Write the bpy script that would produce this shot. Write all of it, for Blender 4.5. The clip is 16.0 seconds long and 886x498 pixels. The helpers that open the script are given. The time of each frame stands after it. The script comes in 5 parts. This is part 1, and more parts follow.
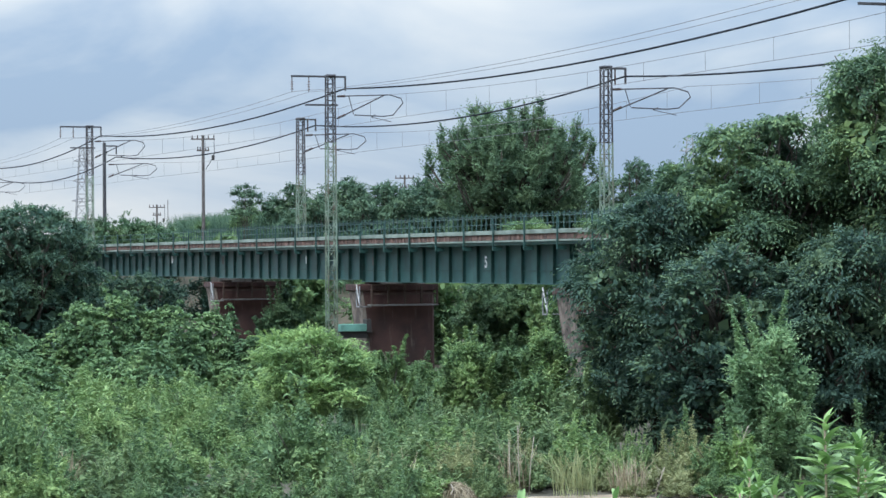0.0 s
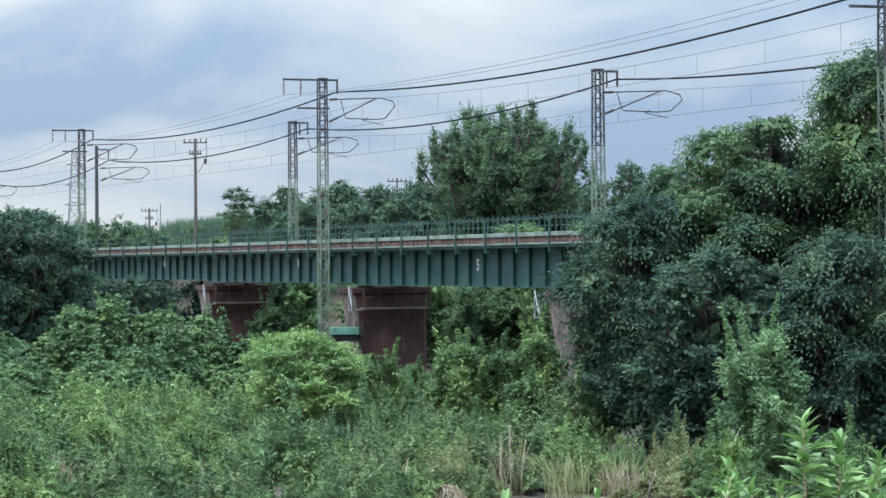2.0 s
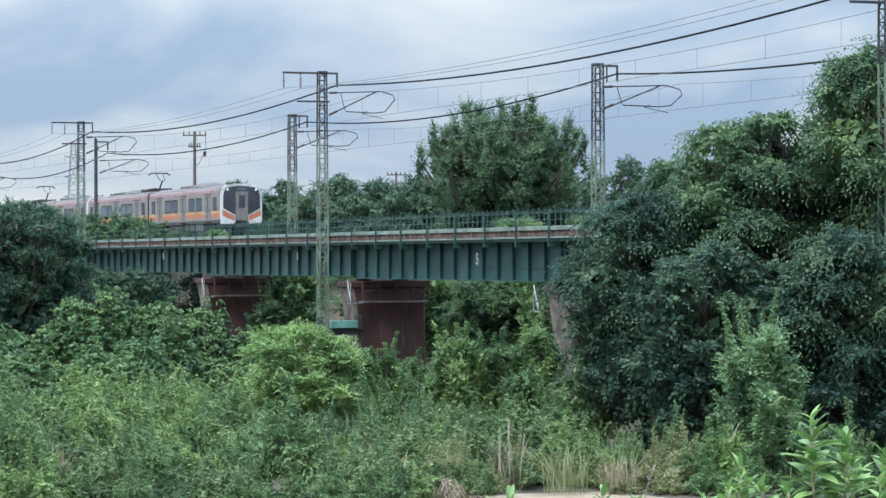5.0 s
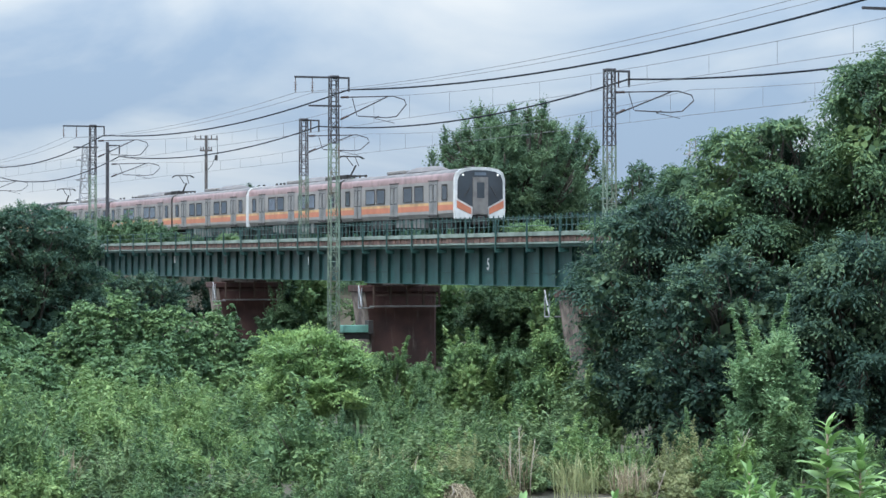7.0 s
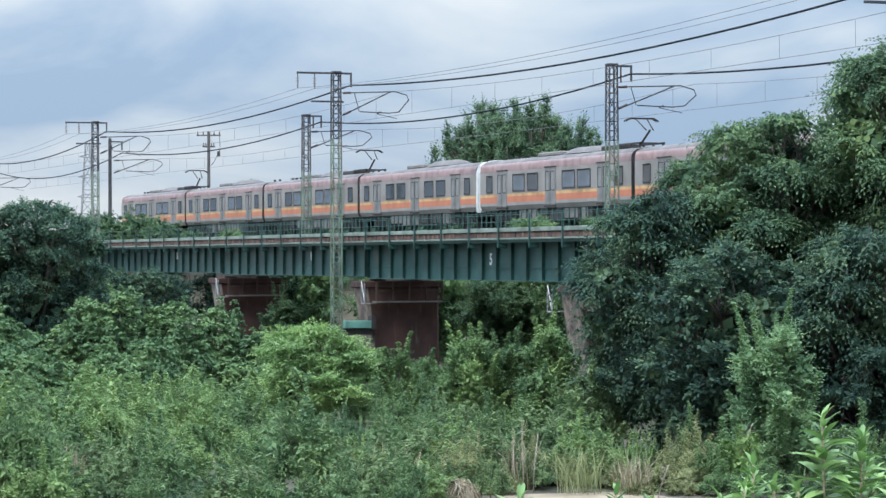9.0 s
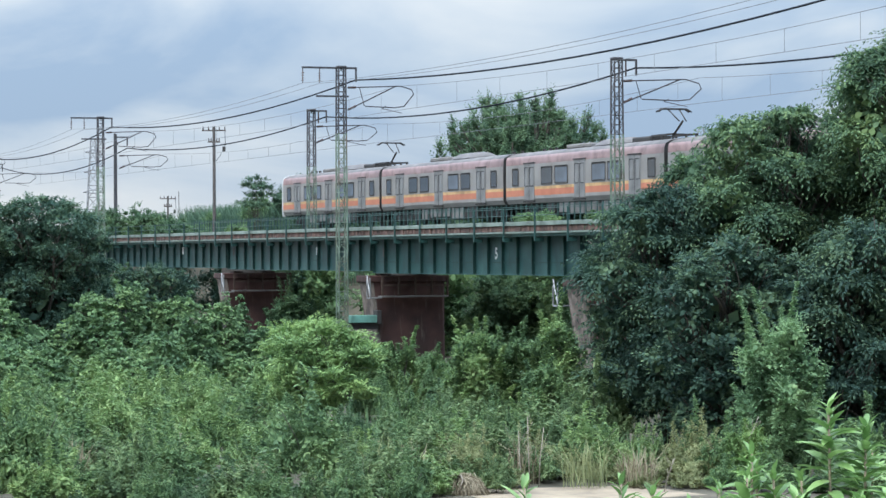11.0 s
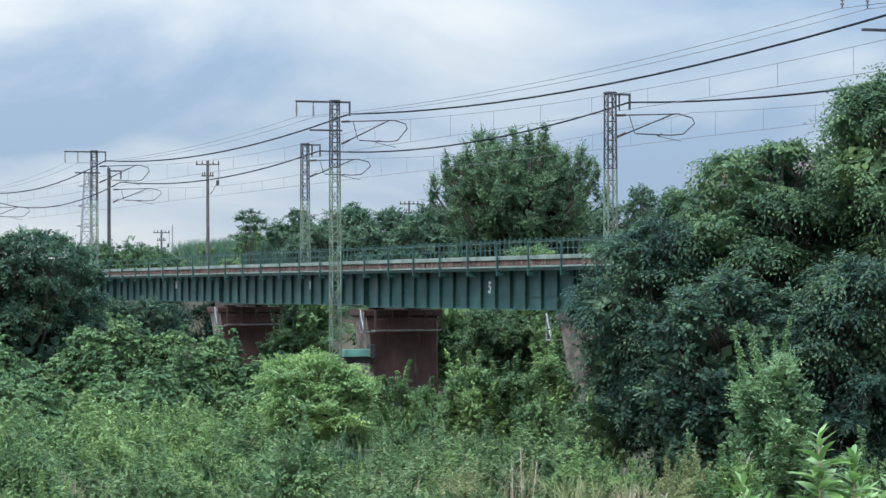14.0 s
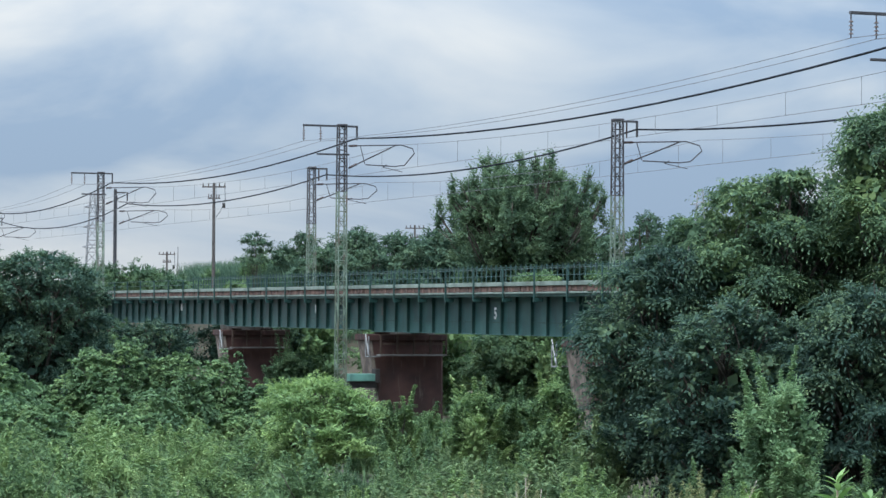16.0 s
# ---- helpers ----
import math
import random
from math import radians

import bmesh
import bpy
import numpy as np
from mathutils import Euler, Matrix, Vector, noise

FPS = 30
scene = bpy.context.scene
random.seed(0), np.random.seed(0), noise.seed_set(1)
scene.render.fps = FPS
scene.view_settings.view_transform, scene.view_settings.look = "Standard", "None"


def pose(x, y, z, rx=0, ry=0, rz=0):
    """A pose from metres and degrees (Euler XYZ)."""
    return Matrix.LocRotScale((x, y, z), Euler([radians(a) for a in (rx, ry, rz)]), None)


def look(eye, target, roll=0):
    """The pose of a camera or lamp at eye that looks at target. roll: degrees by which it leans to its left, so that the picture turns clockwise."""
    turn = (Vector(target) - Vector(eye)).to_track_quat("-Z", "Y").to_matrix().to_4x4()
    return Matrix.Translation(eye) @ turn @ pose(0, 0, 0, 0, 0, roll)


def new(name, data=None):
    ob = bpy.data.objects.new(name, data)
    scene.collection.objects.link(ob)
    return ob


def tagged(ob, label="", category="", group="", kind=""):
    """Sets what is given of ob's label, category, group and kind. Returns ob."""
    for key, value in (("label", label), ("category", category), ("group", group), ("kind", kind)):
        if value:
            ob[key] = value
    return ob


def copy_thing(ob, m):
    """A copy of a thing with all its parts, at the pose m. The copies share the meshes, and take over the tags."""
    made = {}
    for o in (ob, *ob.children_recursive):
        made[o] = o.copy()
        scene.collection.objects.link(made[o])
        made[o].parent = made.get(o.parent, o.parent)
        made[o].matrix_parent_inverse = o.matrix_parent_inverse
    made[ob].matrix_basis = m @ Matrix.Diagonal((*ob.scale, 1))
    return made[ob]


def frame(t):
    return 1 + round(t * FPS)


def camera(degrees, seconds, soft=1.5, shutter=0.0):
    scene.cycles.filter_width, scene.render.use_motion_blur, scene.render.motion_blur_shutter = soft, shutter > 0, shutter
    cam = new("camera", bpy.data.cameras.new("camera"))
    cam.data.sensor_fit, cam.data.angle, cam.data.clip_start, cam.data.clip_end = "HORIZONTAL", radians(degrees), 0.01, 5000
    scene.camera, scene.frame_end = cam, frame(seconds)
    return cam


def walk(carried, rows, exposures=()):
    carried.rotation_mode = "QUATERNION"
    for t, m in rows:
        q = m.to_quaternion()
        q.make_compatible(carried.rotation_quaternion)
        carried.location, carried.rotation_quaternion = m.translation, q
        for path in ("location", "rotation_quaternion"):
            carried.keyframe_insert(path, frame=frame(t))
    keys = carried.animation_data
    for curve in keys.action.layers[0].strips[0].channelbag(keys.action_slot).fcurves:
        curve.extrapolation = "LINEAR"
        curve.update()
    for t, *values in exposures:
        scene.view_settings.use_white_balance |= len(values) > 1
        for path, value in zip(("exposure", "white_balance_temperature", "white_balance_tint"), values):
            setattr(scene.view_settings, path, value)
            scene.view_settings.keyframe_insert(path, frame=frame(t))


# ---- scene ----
EYE = (0.0, 0.0, 7.5)          # X runs along the railway towards the train's goal, Y away from the levee
GROUND = 1.0                    # river plain
RAIL = 9.1                      # rail top


def aim(turn, tilt, lean, aside=0.0, lift=0.0):
    """Camera pose: turn = degrees between the view and the railway, tilt = degrees up, lean = roll; aside, lift = metres of hand shake."""
    a, b = radians(turn), radians(tilt)
    way = Vector((-math.cos(a) * math.cos(b), math.sin(a) * math.cos(b), math.sin(b)))
    eye = Vector(EYE) + Vector((math.sin(a) * aside, math.cos(a) * aside, lift))
    return look(eye, eye + way * 100, lean)


cam = camera(18.36, 16.0, soft=1.5)
walk(cam, [(t, aim(*v)) for t, *v in (
    (0.0, 20.588, 0.260, -0.382, 0.0, 0.0), (0.5, 20.668, 0.205, -0.385, 0.02, -0.005), (1.0, 20.733, 0.224, -0.377, 0.035, -0.01),
    (1.5, 20.753, 0.280, -0.449, 0.04, -0.012), (2.0, 20.737, 0.329, -0.456, 0.04, -0.012), (2.5, 20.722, 0.326, -0.486, 0.035, -0.012),
    (3.0, 20.745, 0.286, -0.494, 0.03, -0.012), (3.5, 20.780, 0.226, -0.359, 0.03, -0.012), (4.0, 20.830, 0.187, -0.318, 0.025, -0.01),
    (6.5, 20.587, 0.259, -0.004, -0.005, 0.0), (7.0, 20.538, 0.295, 0.0, 0.0, 0.0), (7.5, 20.510, 0.308, -0.054, 0.008, 0.0),
    (8.0, 20.493, 0.287, -0.154, 0.01, 0.0), (8.5, 20.493, 0.236, -0.170, 0.015, -0.005), (9.0, 20.475, 0.202, -0.164, 0.015, -0.01),
    (11.5, 20.336, 0.078, -0.315, 0.03, -0.03), (12.0, 20.291, 0.119, -0.238, 0.035, -0.035), (12.5, 20.291, 0.207, -0.207, 0.04, -0.04),
    (13.0, 20.346, 0.358, -0.203, 0.04, -0.04), (13.5, 20.430, 0.561, -0.217, 0.045, -0.04), (14.0, 20.493, 0.810, -0.236, 0.035, -0.04),
    (14.5, 20.530, 1.040, -0.230, 0.035, -0.035), (15.0, 20.526, 1.204, -0.118, 0.015, -0.015), (15.5, 20.486, 1.288, 0.039, 0.01, -0.01),
    (16.0, 20.389, 1.313, 0.324, -0.02, 0.015))],
    exposures=((0.0, 0.7), (13.5, 0.7), (14.5, 0.62), (16.0, 0.52)))

# ---- sky and light: overcast summer day ----
world = bpy.data.worlds.new("overcast_sky")
scene.world = world
world.use_nodes = True
wn, wl = world.node_tree.nodes, world.node_tree.links
wn.clear()


def wnode(kind, **values):
    n = wn.new(kind)
    for k, v in values.items():
        n.inputs[k].default_value = v
    return n


w_out = wn.new("ShaderNodeOutputWorld")
w_bg = wnode("ShaderNodeBackground", Strength=1.0)
sky = wn.new("ShaderNodeTexSky")
sky.sky_type, sky.sun_disc = "NISHITA", False
sky.sun_elevation, sky.sun_rotation = radians(58), radians(200)
w_tc = wn.new("ShaderNodeTexCoord")
w_map = wn.new("ShaderNodeMapping")
w_map.inputs["Scale"].default_value = (2.2, 2.2, 6.5)
w_map.inputs["Location"].default_value = (1.35, 4.2, 2.1)
cloud_a = wnode("ShaderNodeTexNoise", Scale=2.6, Detail=7.0, Roughness=0.48, Distortion=0.35)
cloud_ramp = wn.new("ShaderNodeValToRGB")
cr = cloud_ramp.color_ramp
cr.elements[0].position, cr.elements[0].color = 0.40, (0.335, 0.47, 0.665, 1)
cr.elements[1].position, cr.elements[1].color = 0.63, (0.80, 0.845, 0.88, 1)
mid = cr.elements.new(0.5)
mid.color = (0.525, 0.632, 0.765, 1)
w_scale = wn.new("ShaderNodeVectorMath")
w_scale.operation = "SCALE"
w_scale.inputs["Scale"].default_value = 0.08
w_mix = wn.new("ShaderNodeMix")
w_mix.data_type = "RGBA"
w_mix.inputs["Factor"].default_value = 0.86
wl.new(w_tc.outputs["Generated"], w_map.inputs["Vector"])
wl.new(w_map.outputs["Vector"], cloud_a.inputs["Vector"])
wl.new(cloud_a.outputs["Fac"], cloud_ramp.inputs["Fac"])
wl.new(sky.outputs["Color"], w_scale.inputs[0])
wl.new(w_scale.outputs["Vector"], w_mix.inputs["A"])
wl.new(cloud_ramp.outputs["Color"], w_mix.inputs["B"])
# an overcast sky is about three times as bright overhead as at the horizon
w_sep = wn.new("ShaderNodeSeparateXYZ")
w_lift = wn.new("ShaderNodeMapRange")
w_lift.interpolation_type = "SMOOTHSTEP"
w_lift.inputs["To Min"].default_value, w_lift.inputs["To Max"].default_value = 0.67, 4.0
w_gain = wn.new("ShaderNodeVectorMath")
w_gain.operation = "SCALE"
wl.new(w_tc.outputs["Generated"], w_sep.inputs["Vector"])
wl.new(w_sep.outputs["Z"], w_lift.inputs["Value"])
wl.new(w_mix.outputs["Result"], w_gain.inputs[0])
wl.new(w_lift.outputs["Result"], w_gain.inputs["Scale"])
wl.new(w_gain.outputs["Vector"], w_bg.inputs["Color"])
wl.new(w_bg.outputs["Background"], w_out.inputs["Surface"])

sun = new("sun", bpy.data.lights.new("sun", "SUN"))
sun.data.energy, sun.data.angle, sun.data.color = 1.5, radians(35), (1.0, 0.97, 0.92)
sun.matrix_world = look((30, -60, 100), (0, 0, 0))


# ---- materials ----
def material(name, base, rough=0.6, metal=0.0, dark=None, light=None, grain=4.0, bump=0.1, fine=40.0, island=0.0, per_object=0.0, through_light=0.0, spec=0.5, streak=None, streak_cover=0.62):
    """A surface with stains at a coarse scale and relief at a fine one; dark and light are the colours that the stains run to."""
    m = bpy.data.materials.new(name)
    m.use_nodes = True
    nt = m.node_tree
    n, l = nt.nodes, nt.links
    bsdf = n["Principled BSDF"]
    bsdf.inputs["Roughness"].default_value = rough
    bsdf.inputs["Metallic"].default_value = metal
    bsdf.inputs["Specular IOR Level"].default_value = spec
    dark = dark or tuple(c * 0.6 for c in base)
    light = light or tuple(min(1, c * 1.3) for c in base)
    tc = n.new("ShaderNodeTexCoord")
    coarse = n.new("ShaderNodeTexNoise")
    coarse.inputs["Scale"].default_value, coarse.inputs["Detail"].default_value = grain, 5
    l.new(tc.outputs["Object"], coarse.inputs["Vector"])
    ramp = n.new("ShaderNodeValToRGB")
    ramp.color_ramp.elements[0].position, ramp.color_ramp.elements[0].color = 0.3, (*dark, 1)
    ramp.color_ramp.elements[1].position, ramp.color_ramp.elements[1].color = 0.72, (*light, 1)
    e = ramp.color_ramp.elements.new(0.5)
    e.color = (*base, 1)
    fac = coarse.outputs["Fac"]
    rnd = None
    if island or per_object:
        if island:
            rnd = n.new("ShaderNodeNewGeometry").outputs["Random Per Island"]
        else:
            rnd = n.new("ShaderNodeObjectInfo").outputs["Random"]
        ma = n.new("ShaderNodeMath")
        ma.operation = "MULTIPLY_ADD"
        ma.inputs[1].default_value = island or per_object
        ma.inputs[2].default_value = -(island or per_object) / 2
        l.new(rnd, ma.inputs[0])
        ad = n.new("ShaderNodeMath")
        ad.operation = "ADD"
        l.new(ma.outputs[0], ad.inputs[0])
        l.new(fac, ad.inputs[1])
        fac = ad.outputs[0]
    l.new(fac, ramp.inputs["Fac"])
    colour = ramp.outputs["Color"]
    if streak:
        # runs of rust, lime or soot that follow the fall of water
        sm = n.new("ShaderNodeMapping")
        sm.inputs["Scale"].default_value = (2.6, 2.6, 0.28)
        sn = n.new("ShaderNodeTexNoise")
        sn.inputs["Scale"].default_value, sn.inputs["Detail"].default_value, sn.inputs["Roughness"].default_value = 1.7, 6, 0.65
        l.new(tc.outputs["Object"], sm.inputs["Vector"])
        l.new(sm.outputs["Vector"], sn.inputs["Vector"])
        sr = n.new("ShaderNodeMapRange")
        sr.inputs["From Min"].default_value, sr.inputs["From Max"].default_value, sr.inputs["To Max"].default_value = streak_cover - 0.06, streak_cover + 0.1, 0.75
        l.new(sn.outputs["Fac"], sr.inputs["Value"])
        smx = n.new("ShaderNodeMix")
        smx.data_type = "RGBA"
        l.new(sr.outputs["Result"], smx.inputs["Factor"])
        l.new(colour, smx.inputs["A"])
        smx.inputs["B"].default_value = (*streak, 1)
        colour = smx.outputs["Result"]
    l.new(colour, bsdf.inputs["Base Color"])
    if bump:
        fn = n.new("ShaderNodeTexNoise")
        fn.inputs["Scale"].default_value, fn.inputs["Detail"].default_value = fine, 3
        l.new(tc.outputs["Object"], fn.inputs["Vector"])
        b = n.new("ShaderNodeBump")
        b.inputs["Strength"].default_value, b.inputs["Distance"].default_value = bump, 0.02
        l.new(fn.outputs["Fac"], b.inputs["Height"])
        l.new(b.outputs["Normal"], bsdf.inputs["Normal"])
    if through_light:
        tr = n.new("ShaderNodeBsdfTranslucent")
        l.new(ramp.outputs["Color"], tr.inputs["Color"])
        mx = n.new("ShaderNodeMixShader")
        mx.inputs["Fac"].default_value = through_light
        l.new(bsdf.outputs["BSDF"], mx.inputs[1])
        l.new(tr.outputs["BSDF"], mx.inputs[2])
        l.new(mx.outputs["Shader"], n["Material Output"].inputs["Surface"])
    return m


def leaf_mat(name, base, dark, light, gloss=0.55):
    return material(name, base, gloss, 0, dark, light, grain=0.5, bump=0, island=0.24, through_light=0.3, spec=0.08)


M_SOIL = material("soil", (0.062, 0.054, 0.036), 0.95, 0, (0.035, 0.034, 0.022), (0.105, 0.088, 0.058), grain=0.6, bump=0.5, fine=8)
M_SAND = material("dry_sand", (0.25, 0.20, 0.14), 0.95, 0, (0.17, 0.135, 0.095), (0.32, 0.26, 0.185), grain=1.2, bump=0.5, fine=12)
M_GIRDER = material("green_girder_paint", (0.022, 0.078, 0.074), 0.5, 0, (0.013, 0.048, 0.048), (0.038, 0.110, 0.102), grain=0.9, bump=0.08, streak=(0.022, 0.05, 0.045), streak_cover=0.58)
M_GREEN_DARK = material("dark_green_paint", (0.018, 0.062, 0.055), 0.5, 0, grain=2.0, bump=0.05)
M_RAILING = material("railing_paint", (0.045, 0.115, 0.095), 0.5, 0, grain=2.0, bump=0.05)
M_MAST = material("mast_paint", (0.13, 0.185, 0.135), 0.6, 0, (0.11, 0.085, 0.06), (0.19, 0.26, 0.20), grain=1.3, bump=0.1)
M_MAST_TOP = material("dark_steel", (0.05, 0.05, 0.055), 0.6, 0.2, grain=2.0, bump=0.1)
M_GALV = material("galvanised_steel", (0.30, 0.31, 0.32), 0.5, 0.6, grain=3.0, bump=0.05)
M_RUST = material("rusty_steel", (0.07, 0.045, 0.035), 0.85, 0.1, grain=2.0, bump=0.2)
M_CABLE = material("cable_black", (0.014, 0.018, 0.024), 0.8, 0, bump=0, spec=0.15)
M_WIRE = material("weathered_wire", (0.17, 0.18, 0.19), 0.5, 0.3, bump=0)
M_SLEEPER = material("sleeper_wood", (0.115, 0.070, 0.058), 0.9, 0, (0.065, 0.046, 0.04), (0.175, 0.105, 0.086), grain=1.5, bump=0.3, per_object=0.5)
M_PIER = material("red_brick_pier", (0.062, 0.030, 0.026), 0.9, 0, (0.030, 0.018, 0.016), (0.098, 0.049, 0.041), grain=0.7, bump=0.4, fine=14, streak=(0.15, 0.125, 0.112), streak_cover=0.64)
M_STONE = material("pier_stone", (0.135, 0.108, 0.092), 0.9, 0, (0.065, 0.052, 0.046), (0.25, 0.21, 0.18), grain=1.6, bump=0.4, streak=(0.04, 0.035, 0.03), streak_cover=0.55)
M_PALE = material("pale_green_paint", (0.175, 0.225, 0.195), 0.6, 0, (0.11, 0.14, 0.12), (0.235, 0.285, 0.25), grain=1.2, bump=0.1)
M_CONCRETE = material("old_concrete", (0.13, 0.115, 0.105), 0.9, 0, (0.075, 0.068, 0.062), (0.185, 0.17, 0.155), grain=0.8, bump=0.3, streak=(0.06, 0.055, 0.05), streak_cover=0.56)
M_WHITE = material("white_paint", (0.78, 0.78, 0.76), 0.5, 0, grain=3.0, bump=0.03)
M_PORCELAIN = material("brown_porcelain", (0.06, 0.04, 0.035), 0.2, 0, bump=0)
M_WOODPOLE = material("pole_concrete", (0.09, 0.08, 0.075), 0.85, 0, grain=2.0, bump=0.1)
M_STEEL = material("brushed_steel", (0.275, 0.264, 0.248), 0.42, 0.3, (0.22, 0.21, 0.195), (0.33, 0.318, 0.302), grain=0.8, bump=0.03)
M_PINK = material("pink_band", (0.26, 0.175, 0.17), 0.45, 0.1, grain=1.5, bump=0.02)
M_ORANGE = material("orange_band", (0.44, 0.150, 0.082), 0.45, 0, (0.38, 0.125, 0.066), (0.50, 0.18, 0.10), grain=1.5, bump=0.02)
M_YELLOW = material("yellow_band", (0.48, 0.31, 0.14), 0.45, 0, grain=1.5, bump=0.02)
M_ROOF = material("train_roof", (0.115, 0.108, 0.106), 0.8, 0, (0.075, 0.07, 0.07), (0.165, 0.155, 0.15), grain=1.0, bump=0.1)
M_GLASS = material("tinted_glass", (0.035, 0.045, 0.055), 0.06, 0, grain=0.6, bump=0)
M_BLIND = material("window_blind_grey", (0.09, 0.115, 0.145), 0.15, 0, grain=0.6, bump=0)
M_UNDER = material("underframe_black", (0.035, 0.033, 0.032), 0.8, 0, grain=2.0, bump=0.2)
M_UNDERBOX = material("equipment_grey", (0.15, 0.143, 0.135), 0.7, 0, grain=2.0, bump=0.1)
M_MASK = material("cab_white", (0.52, 0.53, 0.52), 0.35, 0, grain=1.0, bump=0.02)
M_BARK = material("bark", (0.06, 0.052, 0.042), 0.95, 0, grain=3.0, bump=0.5, fine=20)
M_DEADWOOD = material("bleached_dead_wood", (0.33, 0.29, 0.24), 0.9, 0, grain=5.0, bump=0.3)
M_STRAW = material("dry_straw", (0.27, 0.23, 0.155), 0.9, 0, (0.18, 0.15, 0.10), (0.40, 0.34, 0.24), bump=0, island=0.6, through_light=0.2)
# leaf colours: bluish dark ends imitate veiled shade, yellower light ends imitate highlights
L_DARK = leaf_mat("leaf_dark", (0.056, 0.106, 0.076), (0.036, 0.070, 0.060), (0.132, 0.200, 0.104))
L_CANOPY = leaf_mat("leaf_canopy", (0.094, 0.166, 0.092), (0.052, 0.098, 0.068), (0.205, 0.295, 0.125))
L_MID = leaf_mat("leaf_mid", (0.100, 0.176, 0.096), (0.056, 0.108, 0.066), (0.178, 0.268, 0.124))
L_VINE = leaf_mat("leaf_vine", (0.130, 0.222, 0.102), (0.072, 0.134, 0.072), (0.225, 0.33, 0.138))
L_BRIGHT = leaf_mat("leaf_bright", (0.205, 0.325, 0.122), (0.112, 0.195, 0.085), (0.32, 0.45, 0.165))
L_REED = leaf_mat("leaf_reed", (0.210, 0.325, 0.135), (0.100, 0.175, 0.088), (0.36, 0.47, 0.20))
L_OLIVE = leaf_mat("leaf_olive", (0.262, 0.295, 0.145), (0.140, 0.168, 0.088), (0.40, 0.415, 0.225))
# blue tint put in the leaf colour as haze over the far trees
L_FAR = leaf_mat("leaf_far", (0.082, 0.143, 0.092), (0.050, 0.096, 0.068), (0.132, 0.204, 0.118))
L_SAGE = leaf_mat("leaf_sage", (0.165, 0.250, 0.122), (0.080, 0.136, 0.074), (0.29, 0.375, 0.18))
# left-bank leaves, with slight bluish haze mixed into their colour
L_LEFT = leaf_mat("leaf_left_haze", (0.078, 0.144, 0.100), (0.048, 0.096, 0.076), (0.145, 0.225, 0.124))
# lightened leaf colour imitates distance haze on the big tree
L_HAZE = leaf_mat("leaf_poplar_haze", (0.110, 0.182, 0.106), (0.068, 0.124, 0.082), (0.180, 0.268, 0.142))
L_FERN = leaf_mat("leaf_feathery", (0.215, 0.350, 0.178), (0.130, 0.230, 0.130), (0.32, 0.45, 0.22))
L_PLAIN = leaf_mat("leaf_plain", (0.150, 0.248, 0.118), (0.078, 0.142, 0.078), (0.255, 0.36, 0.155))


# ---- mesh helpers ----
def part(name, bm, mat, parent=None, label=""):
    """Links a bmesh as one mesh object under a thing or a part."""
    me = bpy.data.meshes.new(name)
    bm.to_mesh(me)
    bm.free()
    for m in (mat if isinstance(mat, (list, tuple)) else [mat]):
        me.materials.append(m)
    ob = new(name, me)
    ob.parent = parent
    return tagged(ob, label) if label else ob


def shared(name, me, parent, m):
    ob = new(name, me)
    ob.parent = parent
    ob.matrix_basis = m
    return ob


def thing(name, label, category, m=None, group="", kind=""):
    ob = new(name)
    if m is not None:
        ob.matrix_basis = m
    return tagged(ob, label, category, group, kind)


def box(bm, x0, y0, z0, x1, y1, z1, bevel=0.0, mat=0):
    r = bmesh.ops.create_cube(bm, size=1, matrix=Matrix.Translation(((x0 + x1) / 2, (y0 + y1) / 2, (z0 + z1) / 2)) @ Matrix.Diagonal((x1 - x0, y1 - y0, z1 - z0, 1)))
    vs = r["verts"]
    fs = list({f for v in vs for f in v.link_faces})
    if bevel:
        es = list({e for v in vs for e in v.link_edges})
        bv = bmesh.ops.bevel(bm, geom=es, offset=bevel, segments=1, affect="EDGES")
        fs = list(set(bv["faces"]) | {f for f in fs if f.is_valid})
    for f in fs:
        f.material_index = mat
    return vs


def bar(bm, a, b, r, sides=5, r2=None, mat=0):
    """A round bar from a to b."""
    a, b = Vector(a), Vector(b)
    d = b - a
    if d.length < 1e-6:
        return
    q = d.to_track_quat("Z", "Y").to_matrix().to_4x4()
    res = bmesh.ops.create_cone(bm, cap_ends=True, segments=sides, radius1=r, radius2=r if r2 is None else r2, depth=d.length, matrix=Matrix.Translation((a + b) / 2) @ q)
    for v in res["verts"]:
        for f in v.link_faces:
            f.material_index = mat


def tube(bm, points, r, sides=5, taper=1.0, mat=0):
    """A round tube along points, one skin."""
    rings = []
    n = len(points)
    pts = [Vector(p) for p in points]
    for i, p in enumerate(pts):
        d = (pts[min(i + 1, n - 1)] - pts[max(i - 1, 0)]).normalized()
        u = d.orthogonal().normalized() if i == 0 else (u - d * u.dot(d)).normalized()
        v = d.cross(u)
        rr = r * (1 + (taper - 1) * i / max(1, n - 1))
        rings.append([bm.verts.new(p + (u * math.cos(2 * math.pi * k / sides) + v * math.sin(2 * math.pi * k / sides)) * rr) for k in range(sides)])
    for i in range(n - 1):
        for k in range(sides):
            f = bm.faces.new((rings[i][k], rings[i][(k + 1) % sides], rings[i + 1][(k + 1) % sides], rings[i + 1][k]))
            f.smooth, f.material_index = True, mat
    bm.faces.new(rings[0][::-1]).material_index = mat
    bm.faces.new(rings[-1]).material_index = mat


def sag(a, b, drop, n=14):
    a, b = Vector(a), Vector(b)
    return [a.lerp(b, i / n) - Vector((0, 0, drop * 4 * (i / n) * (1 - i / n))) for i in range(n + 1)]


